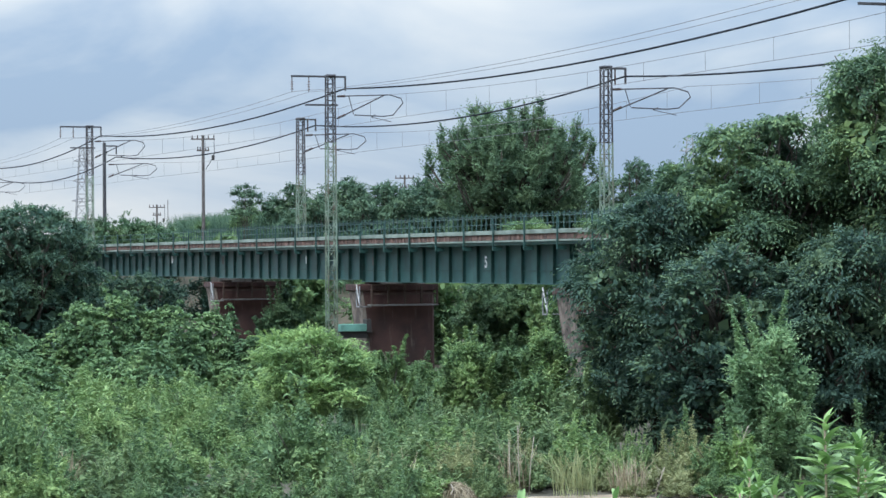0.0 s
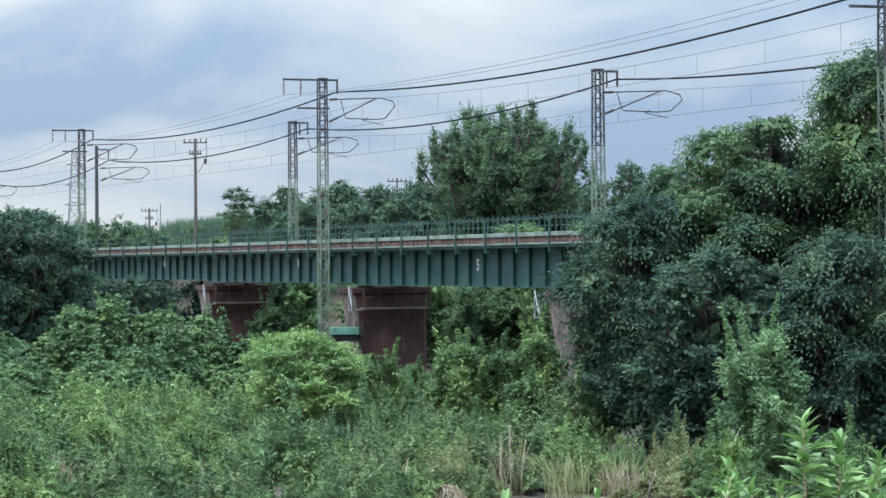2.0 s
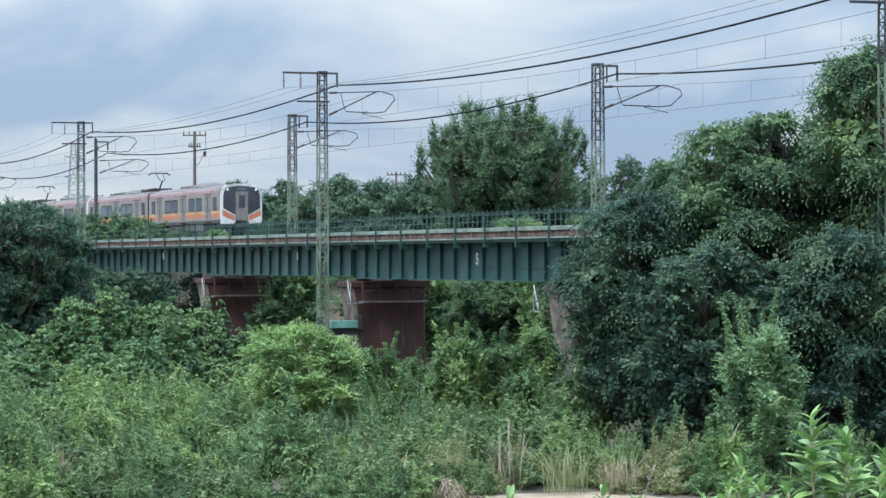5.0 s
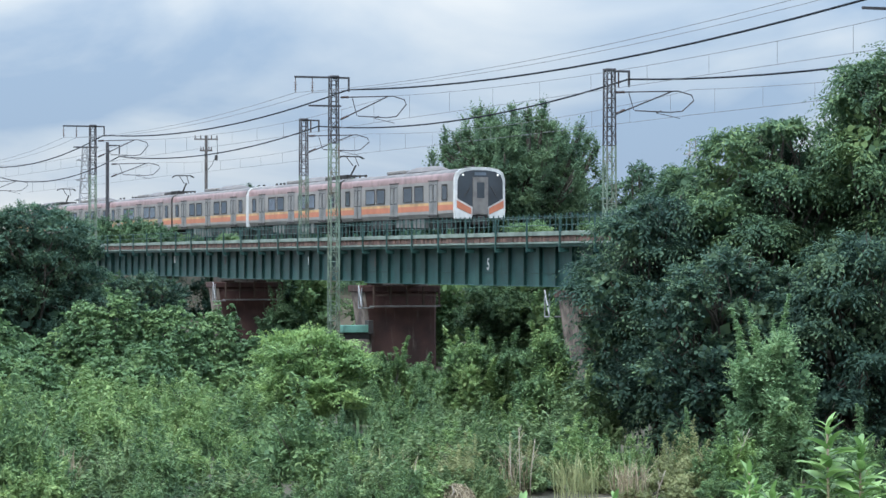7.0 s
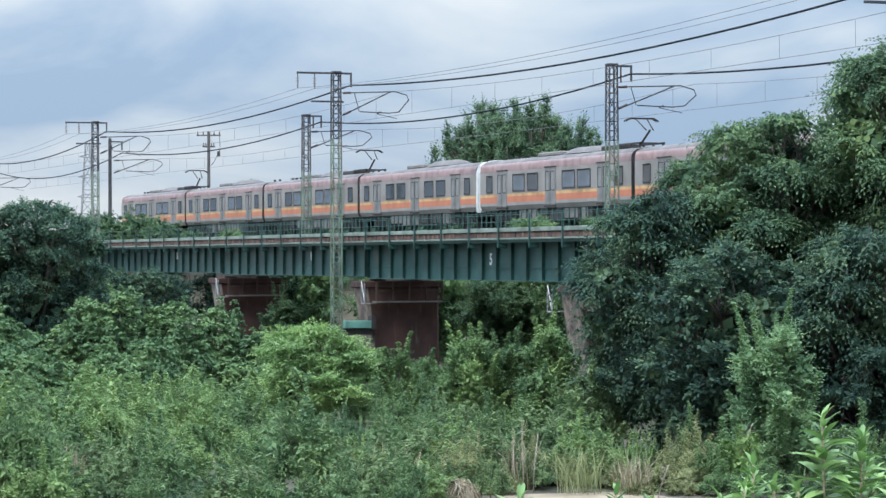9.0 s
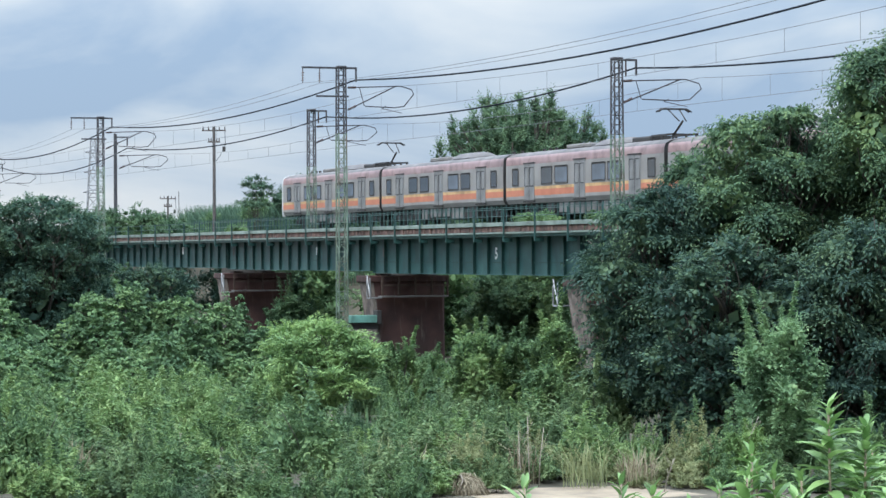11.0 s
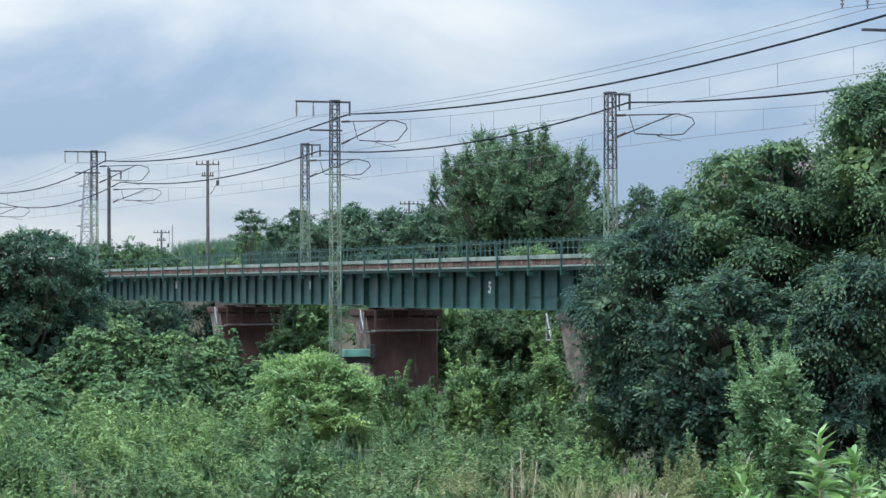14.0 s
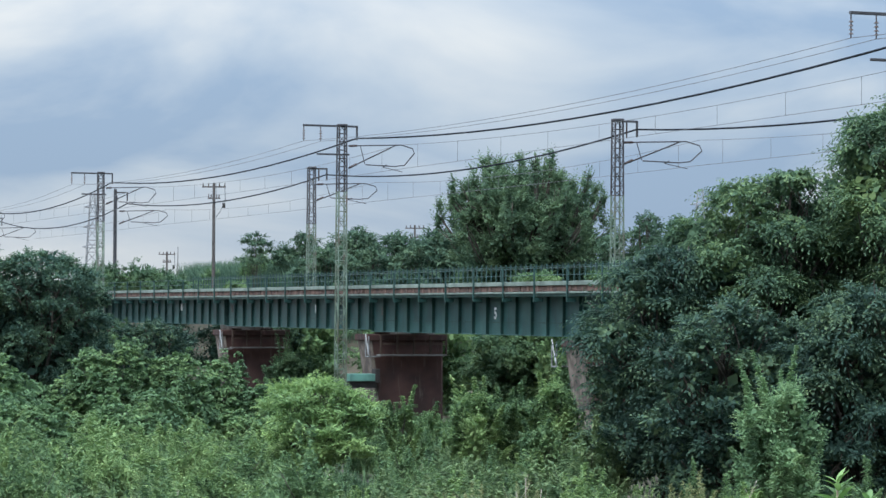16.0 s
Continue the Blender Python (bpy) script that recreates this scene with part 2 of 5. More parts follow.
# ---- foliage helpers ----
def quads(name, verts, mat, parent=None, label=""):
    """One mesh out of an array of leaf corners, shape (n, 4, 3)."""
    n = len(verts)
    me = bpy.data.meshes.new(name)
    me.vertices.add(n * 4)
    me.vertices.foreach_set("co", np.ascontiguousarray(verts, dtype=np.float32).ravel())
    me.loops.add(n * 4)
    me.loops.foreach_set("vertex_index", np.arange(n * 4, dtype=np.int32))
    me.polygons.add(n)
    me.polygons.foreach_set("loop_start", np.arange(0, n * 4, 4, dtype=np.int32))
    me.update(calc_edges=True)
    me.materials.append(mat)
    ob = new(name, me)
    ob.parent = parent
    return tagged(ob, label) if label else ob


def unit(a):
    return a / np.maximum(np.linalg.norm(a, axis=-1, keepdims=True), 1e-9)


def leaves(at, along, face, length, width):
    """Leaf corners: base, two sides, tip. at, along, face: (n, 3); length, width: (n,)"""
    along = unit(along)
    side = unit(np.cross(along, face))
    up = np.cross(side, along)
    L, W = length[:, None], width[:, None]
    base, tip = at - along * L * 0.5, at + along * L * 0.5 - up * L * 0.12
    m = at + along * L * 0.05 + up * L * 0.06
    return np.stack([base, m + side * W * 0.5, tip, m - side * W * 0.5], axis=1)


def puff_points(rng, lobes, spacing, under=-0.2):
    """Centres of leaf puffs over the skins of a crown's lobes (x, y, z, rx, ry, rz), with the outward way."""
    at, out = [], []
    for i, (cx, cy, cz, rx, ry, rz) in enumerate(lobes):
        area = 4 * math.pi * ((rx * ry) ** 1.6 / 3 + (rx * rz) ** 1.6 / 3 + (ry * rz) ** 1.6 / 3) ** (1 / 1.6)
        n = max(8, int(area / spacing ** 2))
        d = unit(rng.normal(size=(n, 3)))
        d = d[d[:, 2] > under + rng.normal(size=len(d)) * 0.15]
        r = 1 + rng.normal(size=(len(d), 1)) * 0.12 - 0.05
        p = np.array((cx, cy, cz)) + d * np.array((rx, ry, rz)) * r
        keep = np.ones(len(p), bool)
        for j, (ax, ay, az, bx, by, bz) in enumerate(lobes):
            if j != i:
                keep &= (((p - np.array((ax, ay, az))) / np.array((bx, by, bz))) ** 2).sum(1) > 0.62
        at.append(p[keep])
        out.append(unit(d / np.array((rx, ry, rz)))[keep])
    return np.concatenate(at), np.concatenate(out)


def crown_leaves(seed, lobes, spacing=0.6, reach=0.7, sprays=3, frond=9, leaf=0.2, slim=0.38, droop=0.35, rise=0.35, spread=0.6, core=1.0, under=-0.2, inside=0.6):
    """Leaves of a crown: arching sprays of paired leaves that grow out of the upper skin of each lobe, and sparse large leaves inside."""
    rng = np.random.default_rng(seed)
    p, o = puff_points(rng, lobes, spacing, under)
    n, k = len(p), sprays
    way = unit(o[:, None, :] + np.array((0, 0, rise)) + rng.normal(size=(n, k, 3)) * spread)
    length = (reach * rng.uniform(0.55, 1.35, (n, k)))[..., None, None]
    s = ((np.arange(frond) + 0.7) / frond)
    pos = p[:, None, None, :] - o[:, None, None, :] * reach * 0.35 + way[:, :, None, :] * s[None, None, :, None] * length
    pos = pos - np.array((0, 0, 1.0)) * (s ** 2)[None, None, :, None] * length * droop
    side = unit(np.cross(way, np.array((0, 0, 1.0)) + rng.normal(size=way.shape) * 0.3))[:, :, None, :] * np.where(np.arange(frond) % 2, 1, -1)[None, None, :, None]
    fwd = way[:, :, None, :] - np.array((0, 0, 2.0)) * droop * s[None, None, :, None]
    last = (np.arange(frond) == frond - 1)[None, None, :, None]
    along = np.where(last, fwd + 0 * side, side * 0.8 + fwd * 0.75)
    pos = pos + np.where(last, 0.3, 1.0) * side * leaf * 0.42
    pos = pos.reshape(-1, 3)
    along = unit(along.reshape(-1, 3)) + rng.normal(size=pos.shape) * 0.22
    face = np.array((0, 0, 1.0)) + np.broadcast_to(o[:, None, None, :], (n, k, frond, 3)).reshape(-1, 3) * 0.35 + rng.normal(size=pos.shape) * 0.3
    m = len(pos)
    size = np.broadcast_to((1.05 - 0.45 * s)[None, None, :], (n, k, frond)).reshape(-1)
    out = leaves(pos, along, face, leaf * size * rng.uniform(0.75, 1.35, m), leaf * slim * size * rng.uniform(0.8, 1.25, m))
    inner = []
    for cx, cy, cz, rx, ry, rz in lobes:
        q = int((40 + 30 * rx * ry) * core)
        d = unit(rng.normal(size=(q, 3))) * rng.uniform(0.3, 0.86, (q, 1)) ** 0.5
        at = np.array((cx, cy, cz)) + d * np.array((rx, ry, rz)) * 0.9
        big = min(max(0.3 * min(rx, rz), 0.2), inside)
        inner.append(leaves(at, rng.normal(size=at.shape), d + rng.normal(size=at.shape) * 0.5, np.full(q, big * 1.2), np.full(q, big * 0.8)))
    return np.concatenate([out, *inner])


def limbs(seed, lobes, trunk_r, base=(0, 0, 0)):
    """A tapered trunk and a limb into each lobe."""
    rnd = random.Random(seed)
    bm = bmesh.new()
    top = max(l[2] for l in lobes)
    cx = sum(l[0] for l in lobes) / len(lobes)
    cy = sum(l[1] for l in lobes) / len(lobes)
    stem = [Vector(base).lerp(Vector((cx, cy, top)), k / 6) + Vector((rnd.uniform(-1, 1), rnd.uniform(-1, 1), 0)) * trunk_r * (0.8 if k else 0) for k in range(7)]
    tube(bm, stem, trunk_r, 8, 0.2)
    for l in lobes:
        s = stem[rnd.choice((1, 2, 3))]
        e = Vector((l[0], l[1], l[2] + l[5] * 0.3))
        mid_p = s.lerp(e, 0.5) + Vector((rnd.uniform(-0.3, 0.3), rnd.uniform(-0.3, 0.3), l[5] * 0.25))
        tube(bm, [s, mid_p, e], trunk_r * 0.45, 6, 0.25)
        for _ in range(4):
            tube(bm, [mid_p, mid_p.lerp(e, 0.6) + Vector([rnd.uniform(-0.5, 0.5) * l[3 + a] for a in range(3)]), e + Vector([rnd.uniform(-0.8, 0.8) * l[3 + a] for a in range(3)])], trunk_r * 0.18, 4, 0.3)
    return bm


def tree(name, label, category, x, y, z, lobes, mat, seed, trunk_r=0.2, group="", **kw):
    """A tree or bush at x, y on ground z; lobes in metres from its foot."""
    t = thing(name, label, category, pose(x, y, z), group)
    part("trunk", limbs(seed, lobes, trunk_r), M_BARK, t)
    quads("crown", crown_leaves(seed, lobes, **kw), mat, t)
    return t


def mound(seed, w, d, h, n=9, low=0.25):
    """Lobes that heap up to a bush w x d x h metres."""
    rnd = random.Random(seed)
    out = []
    for i in range(n):
        a, r = 2 * math.pi * i / n + rnd.uniform(-0.4, 0.4), math.sqrt(rnd.uniform(0.02, 0.75))
        x, y = math.cos(a) * r * w / 2, math.sin(a) * r * d / 2
        lift = (1 - r * r * 0.75) * h * rnd.uniform(0.8, 1.05)
        s = rnd.uniform(0.8, 1.2)
        rz = max(0.35, lift * 0.42 * s)
        out.append((x, y, max(rz * 0.8, lift - rz), w * 0.24 * s, d * 0.24 * s, rz))
        if lift > h * 0.5:
            out.append((x * 1.15, y * 1.15, lift * low + 0.2, w * 0.26 * s, d * 0.26 * s, lift * 0.34))
    return out


def canopy(seed, w, d, h, clear=0.12, n=20, size=0.24, flat=0.6):
    """Lobes spread through a rounded crown, smaller and flatter ones outside, so that it builds up in tiers."""
    rnd = random.Random(seed)
    mid_z, half = h * (1 + clear) / 2, h * (1 - clear) / 2
    out = []
    for i in range(n):
        t = (i + 0.5) / n
        zz = 1 - 2 * t
        a = i * 2.39996 + rnd.uniform(-0.5, 0.5)
        r = math.sqrt(max(0.0, 1 - zz * zz)) ** 0.7
        k = rnd.uniform(0.62, 0.86)
        s = rnd.uniform(0.75, 1.25)
        rx = size * w * s
        rz = min(rx * flat * rnd.uniform(0.85, 1.2), half * 0.5)
        out.append((math.cos(a) * r * k * w / 2, math.sin(a) * r * k * d / 2, min(mid_z + zz * half * 0.92 * rnd.uniform(0.9, 1.03), h - rz), rx, size * d * s, rz))
    out.append((0, 0, mid_z, w * 0.3, d * 0.3, half * 0.75))
    return out


# ---- ground: levee under the camera, river plain, railway bank ----
C20, S20 = math.cos(radians(20.54)), math.sin(radians(20.54))


def spot(off, far):
    """A place far metres out from the levee's path and off metres along it."""
    return -far * C20 + off * S20, far * S20 + off * C20


def smooth(a, b, v):
    t = min(1.0, max(0.0, (v - a) / (b - a)))
    return t * t * (3 - 2 * t)


def ground_z(x, y):
    far = -x * C20 + y * S20
    z = GROUND + 4.9 * (1 - smooth(3, 42, far))
    bank = smooth(-197, -209, x) * smooth(36, 44, y) * (1 - smooth(60, 70, y))
    right = smooth(-66, -52, x) * smooth(36, 44, y) * (1 - smooth(60, 70, y))
    ridge = smooth(-205, -220, x) * smooth(62, 70, y) * (1 - smooth(82, 105, y))
    z += (7.3 - (z - GROUND)) * max(bank, right)
    z = max(z, GROUND + 8.6 * ridge)
    return z + 0.12 * noise.noise(Vector((x * 0.15, y * 0.15, 0))) + 0.05 * noise.noise(Vector((x * 0.7, y * 0.7, 3)))


def grid_axis(lo, hi, step, reach):
    a = [lo + i * step for i in range(int((hi - lo) / step) + 1)]
    left, right, s = [], [], step
    p, q = a[0], a[-1]
    while p > -reach:
        s *= 1.5
        p, q = p - s, q + s
        left.append(p)
        right.append(q)
    return left[::-1] + a + right


def make_ground():
    xs, ys = grid_axis(-260, 20, 2.0, 3500), grid_axis(-24, 90, 2.0, 3500)
    bm = bmesh.new()
    vs = [[bm.verts.new((x, y, ground_z(x, y))) for y in ys] for x in xs]
    for i in range(len(xs) - 1):
        for j in range(len(ys) - 1):
            f = bm.faces.new((vs[i][j], vs[i + 1][j], vs[i + 1][j + 1], vs[i][j + 1]))
            f.smooth = True
            far = -(xs[i] + 1) * C20 + (ys[j] + 1) * S20
            off = (xs[i] + 1) * S20 + (ys[j] + 1) * C20
            f.material_index = 1 if 64 < far < 75.5 and 1.0 < off < 6.0 else 0
    ob = part("ground", bm, [M_SOIL, M_SAND])
    tagged(ob, "river plain of dark soil with a bare sandy strip and a levee", "ground", kind="structure")


make_ground()

# ---- near railway bridge ----
PIERS = (-188.0, -160.6, -133.2, -105.6, -78.2)
GY, GTOP, GLOW = 46.1, 8.33, 6.45          # girder face, top and underside


def make_pier(x, y0, y1, top, taper, mat, label, thick=2.5):
    """A wall pier whose stone end flares out below the girder; x is its face towards the camera."""
    p = thing("bridge_pier", label, "bridge pier", pose(x, (y0 + y1) / 2, GROUND - 0.6), "bridge piers")
    h = top - GROUND + 0.6
    w = (y1 - y0) / 2
    bm = bmesh.new()
    levels = ((0, taper, 0.1), (h - 2.9, taper * 0.8, 0.0), (h - 1.4, taper * 0.35, 0.0), (h - 0.45, 0.0, 0.0))
    rings = []
    for z, cut, out in levels:
        a = thick + out
        c = 0.12
        lo = -w + cut
        pts = ((-a + c, lo), (-c + out, lo), (out, lo + c), (out, w - c), (-c + out, w), (-a + c, w), (-a, w - c), (-a, lo + c))
        rings.append([bm.verts.new((px, py, z)) for px, py in pts])
    for r0, r1 in zip(rings, rings[1:]):
        for k in range(8):
            f = bm.faces.new((r0[k], r0[(k + 1) % 8], r1[(k + 1) % 8], r1[k]))
            f.material_index = 1 if k in (0, 1, 7) and mat is M_PIER else 0
    bm.faces.new(rings[-1])
    part("shaft", bm, [mat, M_STONE], p)
    bm = bmesh.new()
    box(bm, -thick - 0.12, -w - 0.1, h - 0.45, 0.12, w + 0.1, h - 0.1, 0.05)
    part("capping", bm, M_PIER if mat is M_PIER else M_CONCRETE, p)
    for sy in (-w * 0.5, w * 0.5):
        bm = bmesh.new()
        box(bm, -thick * 0.5 - 0.4, sy - 0.3, h - 0.1, -thick * 0.5 + 0.4, sy + 0.3, h, 0.02)
        part("bearing", bm, M_RUST, p)
    return p


for px in PIERS[:4]:
    pr = make_pier(px, 45.5, 49.55, GLOW, 0.45, M_PIER, "weathered red brick bridge pier with pale stone end", 2.0)
    # inspection gallery on brackets round the pier head
    hz = GLOW - GROUND + 0.6
    bm = bmesh.new()
    box(bm, 0.13, -1.7, hz - 1.21, 0.75, 1.95, hz - 1.13)
    part("gallery_floor", bm, M_UNDERBOX, pr)
    bm = bmesh.new()
    for yy in (-1.7, -0.8, 0.1, 1.0, 1.86):
        box(bm, 0.66, yy, hz - 1.12, 0.75, yy + 0.09, hz - 0.1)
    box(bm, 0.68, -1.7, hz - 0.16, 0.73, 1.95, hz - 0.1)
    box(bm, 0.68, -1.7, hz - 0.64, 0.73, 1.95, hz - 0.56)
    part("gallery_rail", bm, M_RUST, pr)
    for sx in ((-2.7,) if px > -110 else (0.16,)):
        bm = bmesh.new()
        for a, b in (((sx, -2.3, hz - 1.25), (sx, -2.3, hz - 0.3)), ((sx + 0.5, -2.3, hz - 1.25), (sx + 0.5, -2.3, hz - 0.2)), ((sx, -2.3, hz - 1.25), (sx + 0.55, -2.3, hz - 1.25)), ((sx, -2.3, hz - 0.1), (sx + 0.5, -2.3, hz - 1.2)), ((sx, -2.3, hz - 1.25), (sx, -1.5, hz - 1.25))):
            bar(bm, a, b, 0.035, 5)
        part("ladder_frame", bm, M_GALV, pr, "pale galvanised ladder frame")

for px in (-182.0, -149.0, -115.0):
    make_pier(px, 51.8, 54.9, 7.3, 0.0, M_CONCRETE, "grey concrete pier of the rear bridge", 1.8)


def make_span(x0, x1, y, low, top, ribs, name, label, shade=M_GIRDER, width=2.0):
    """Two plate girders with stiffeners, flanges and cross bracing."""
    g = thing(name, label, "bridge girder", pose((x0 + x1) / 2, y, low), "bridge spans")
    L, h = x1 - x0 - 0.12, top - low
    for k, yy in enumerate((0.0, width)):
        bm = bmesh.new()
        box(bm, -L / 2, yy, 0.03, L / 2, yy + 0.02, h - 0.03)
        part("web_plate", bm, shade, g)
        for z0, z1 in ((0, 0.035), (h - 0.035, h)):
            bm = bmesh.new()
            box(bm, -L / 2, yy - 0.17, z0, L / 2, yy + 0.19, z1, 0.006)
            box(bm, -L / 2, yy - 0.012, z0 + (0.035 if z0 == 0 else -0.12), L / 2, yy - 0.001, z1 + (0.12 if z0 == 0 else -0.036))
            part("flange", bm, shade, g)
    bm = bmesh.new()
    box(bm, -0.012, -0.15, 0.036, 0.012, -0.002, h - 0.036)
    box(bm, -0.055, -0.014, 0.037, 0.055, -0.003, h - 0.037)
    rib = part("stiffener", bm, M_GREEN_DARK if shade is M_GIRDER else shade, g)
    rib.matrix_basis = pose(-L / 2 + 0.15, 0, 0)
    for i in range(1, ribs + 1):
        shared("stiffener", rib.data, g, pose(-L / 2 + 0.15 + (L - 0.3) * i / ribs, 0, 0))
    step = (L - 0.3) / ribs
    bm = bmesh.new()
    box(bm, 0.07, -0.06, h * 0.30, step - 0.07, -0.002, h * 0.30 + 0.05)
    lng = part("longitudinal_stiffener", bm, M_GREEN_DARK if shade is M_GIRDER else shade, g)
    lng.matrix_basis = pose(-L / 2 + 0.15, 0, 0)
    for i in range(1, ribs):
        if i % 3 != 2:
            shared("longitudinal_stiffener", lng.data, g, pose(-L / 2 + 0.15 + step * i, 0, 0))
    bm = bmesh.new()
    for i in range(0, ribs, 2):
        xa = -L / 2 + 0.15 + (L - 0.3) * i / ribs
        xb = xa + (L - 0.3) * 2 / ribs
        bar(bm, (xa, 0.03, 0.2), (min(xb, L / 2), width - 0.03, 0.2), 0.05, 4)
        bar(bm, (xa, 0.03, 0.15), (xa, width - 0.03, h - 0.15), 0.05, 4)
    part("cross_bracing", bm, M_GREEN_DARK, g)
    return g


spans = []
for a, b in zip(PIERS, PIERS[1:]):
    low = GLOW + (0.2 if a < -180 else 0.12 if a < -150 else 0.02)
    spans.append(make_span(a - 1.25, b - 1.25, GY, low, GTOP, 15, "bridge_span", "dark green riveted plate girder span on brick piers"))
make_span(-214.0, -189.25, GY, GLOW + 0.25, GTOP, 13, "bridge_span", "dark green riveted plate girder span running into the bank")
for a, b in ((-182, -149), (-149, -115), (-115, -82), (-82, -60)):
    make_span(a - 0.9, b - 0.9, 52.6, 7.3, 8.75, 15, "rear_bridge_span", "dark green plate girder span carrying the train", M_GREEN_DARK)


def make_text(body, size, m, parent, mat, name="painted_number"):
    cu = bpy.data.curves.new(name, "FONT")
    cu.body, cu.size, cu.extrude, cu.align_x = body, size, 0.002, "CENTER"
    cu.offset = 0.022
    ob = new(name, cu)
    bpy.context.view_layer.update()
    me = bpy.data.meshes.new_from_object(ob.evaluated_get(bpy.context.evaluated_depsgraph_get()))
    bpy.data.objects.remove(ob)
    me.materials.append(mat)
    return shared(name, me, parent, m)


# painted span numbers; those that cannot be read are plain bars
make_text("5", 0.72, pose(3.55, -0.016, 0.75, 90, 0, 0), spans[2], M_WHITE)
for k, xs in ((1, (4.1,)), (0, (2.9,)), (1, (-12.6, )), (2, (-12.2,))):
    for xx in xs:
        bm = bmesh.new()
        box(bm, xx - 0.2, -0.02, 0.85, xx + 0.2, -0.012, 1.3)
        part("painted_mark", bm, M_WHITE if abs(xx) < 10 else M_CONCRETE, spans[k])

# deck of the near bridge
deck = thing("bridge_deck", "open timber-sleeper deck with green side beams and weeds", "bridge deck", pose(0, 0, GTOP))
DX0, DX1 = -205.0, -66.0
for nm, y0, y1, z0, z1, mt in (("edge_channel", 45.08, 45.16, 0.0, 0.075, M_PALE), ("fascia_board", 45.2, 45.24, 0.09, 0.33, M_SLEEPER), ("side_beam", 45.1, 45.3, 0.34, 0.52, M_PALE), ("bracket_beam", 45.3, 45.42, -0.14, 0.0, M_GREEN_DARK), ("side_beam", 49.3, 49.5, 0.34, 0.48, M_RAILING)):
    bm = bmesh.new()
    box(bm, DX0, y0, z0, DX1, y1, z1, 0.01)
    part(nm, bm, mt, deck)
for y0, y1 in ((45.3, 46.2), (48.2, 49.28)):
    bm = bmesh.new()
    box(bm, 0.01, y0, 0.352, 3.64, y1, 0.40)
    board = part("walkway_board", bm, M_SLEEPER, deck)
    board.matrix_basis = pose(DX0, 0, 0)
    for i in range(1, int((DX1 - DX0) / 3.65)):
        shared("walkway_board", board.data, deck, pose(DX0 + i * 3.65, 0, 0))
for yy in (46.6, 47.67):
    bm = bmesh.new()
    box(bm, DX0, yy - 0.06, 0.35, DX1, yy + 0.06, 0.37)
    box(bm, DX0, yy - 0.012, 0.37, DX1, yy + 0.012, 0.46)
    box(bm, DX0, yy - 0.033, 0.455, DX1, yy + 0.033, 0.50, 0.008)
    part("rail", bm, M_RUST, deck)
bm = bmesh.new()
box(bm, -0.11, 45.17, 0.08, 0.11, 49.1, 0.335, 0.012)
slp = part("sleeper", bm, M_SLEEPER, deck)
slp.matrix_basis = pose(DX0 + 0.3, 0, 0)
nS = int((DX1 - DX0 - 0.6) / 0.5)
for i in range(1, nS):
    shared("sleeper", slp.data, deck, pose(DX0 + 0.3 + i * 0.5, random.uniform(-0.02, 0.02), 0, 0, 0, random.uniform(-0.4, 0.4)))

# handrail along the near edge, with posts on brackets
rail_near = thing("walkway_railing", "green steel walkway railing with square posts", "railing", pose(0, 45.02, GTOP))
bm = bmesh.new()
box(bm, -0.036, -0.036, -0.34, 0.036, 0.036, 1.12, 0.006)
box(bm, -0.06, -0.03, -0.36, 0.06, 0.4, -0.2)
post0 = part("post", bm, M_GREEN_DARK, rail_near)
nP = int((DX1 - DX0) / 3.66)
post0.matrix_basis = pose(DX0, 0, 0)
for i in range(1, nP + 1):
    shared("post", post0.data, rail_near, pose(DX0 + i * 3.66, 0, 0))
for z in (1.08, 0.78):
    bm = bmesh.new()
    bar(bm, (DX0, 0.0, z), (DX1, 0.0, z), 0.014, 6)
    part("handrail", bm, M_GREEN_DARK, rail_near)

fence = thing("baluster_fence", "green steel fence of close vertical bars", "fence", pose(0, 49.4, GTOP + 0.48))
for z in (0.08, 0.86):
    bm = bmesh.new()
    box(bm, -182, -0.02, z, -70, 0.02, z + 0.035)
    part("fence_rail", bm, M_GREEN_DARK, fence)
bm = bmesh.new()
box(bm, -0.03, -0.025, 0, 0.03, 0.021, 1.0)
bal = part("baluster", bm, M_GREEN_DARK, fence)
bal.matrix_basis = pose(-182, 0, 0)
for i in range(1, 173):
    shared("baluster", bal.data, fence, pose(-182 + i * 0.65, 0, 0))

# rear track
rear = thing("rear_track", "ballastless railway track with rusty rails on sleepers", "railway track", pose(0, 0, 8.75))
bm = bmesh.new()
for i in range(0, 700):
    xx = -330 + i * 0.62
    box(bm, xx - 0.11, 53.4, 0.0, xx + 0.11, 56.0, 0.18)
tagged(part("sleepers", bm, M_SLEEPER, rear), kind="stuff")
for yy in (54.15, 55.22):
    bm = bmesh.new()
    box(bm, -330, yy - 0.06, 0.18, 110, yy + 0.06, 0.2)
    box(bm, -330, yy - 0.012, 0.2, 110, yy + 0.012, 0.3)
    box(bm, -330, yy - 0.033, 0.29, 110, yy + 0.033, 0.35)
    part("rail", bm, M_RUST, rear)
bm = bmesh.new()
box(bm, -182, 52.9, -0.05, -60, 53.2, 0.1)
box(bm, -182, 56.1, -0.05, -60, 56.4, 0.1)
part("side_beam", bm, M_GREEN_DARK, rear)


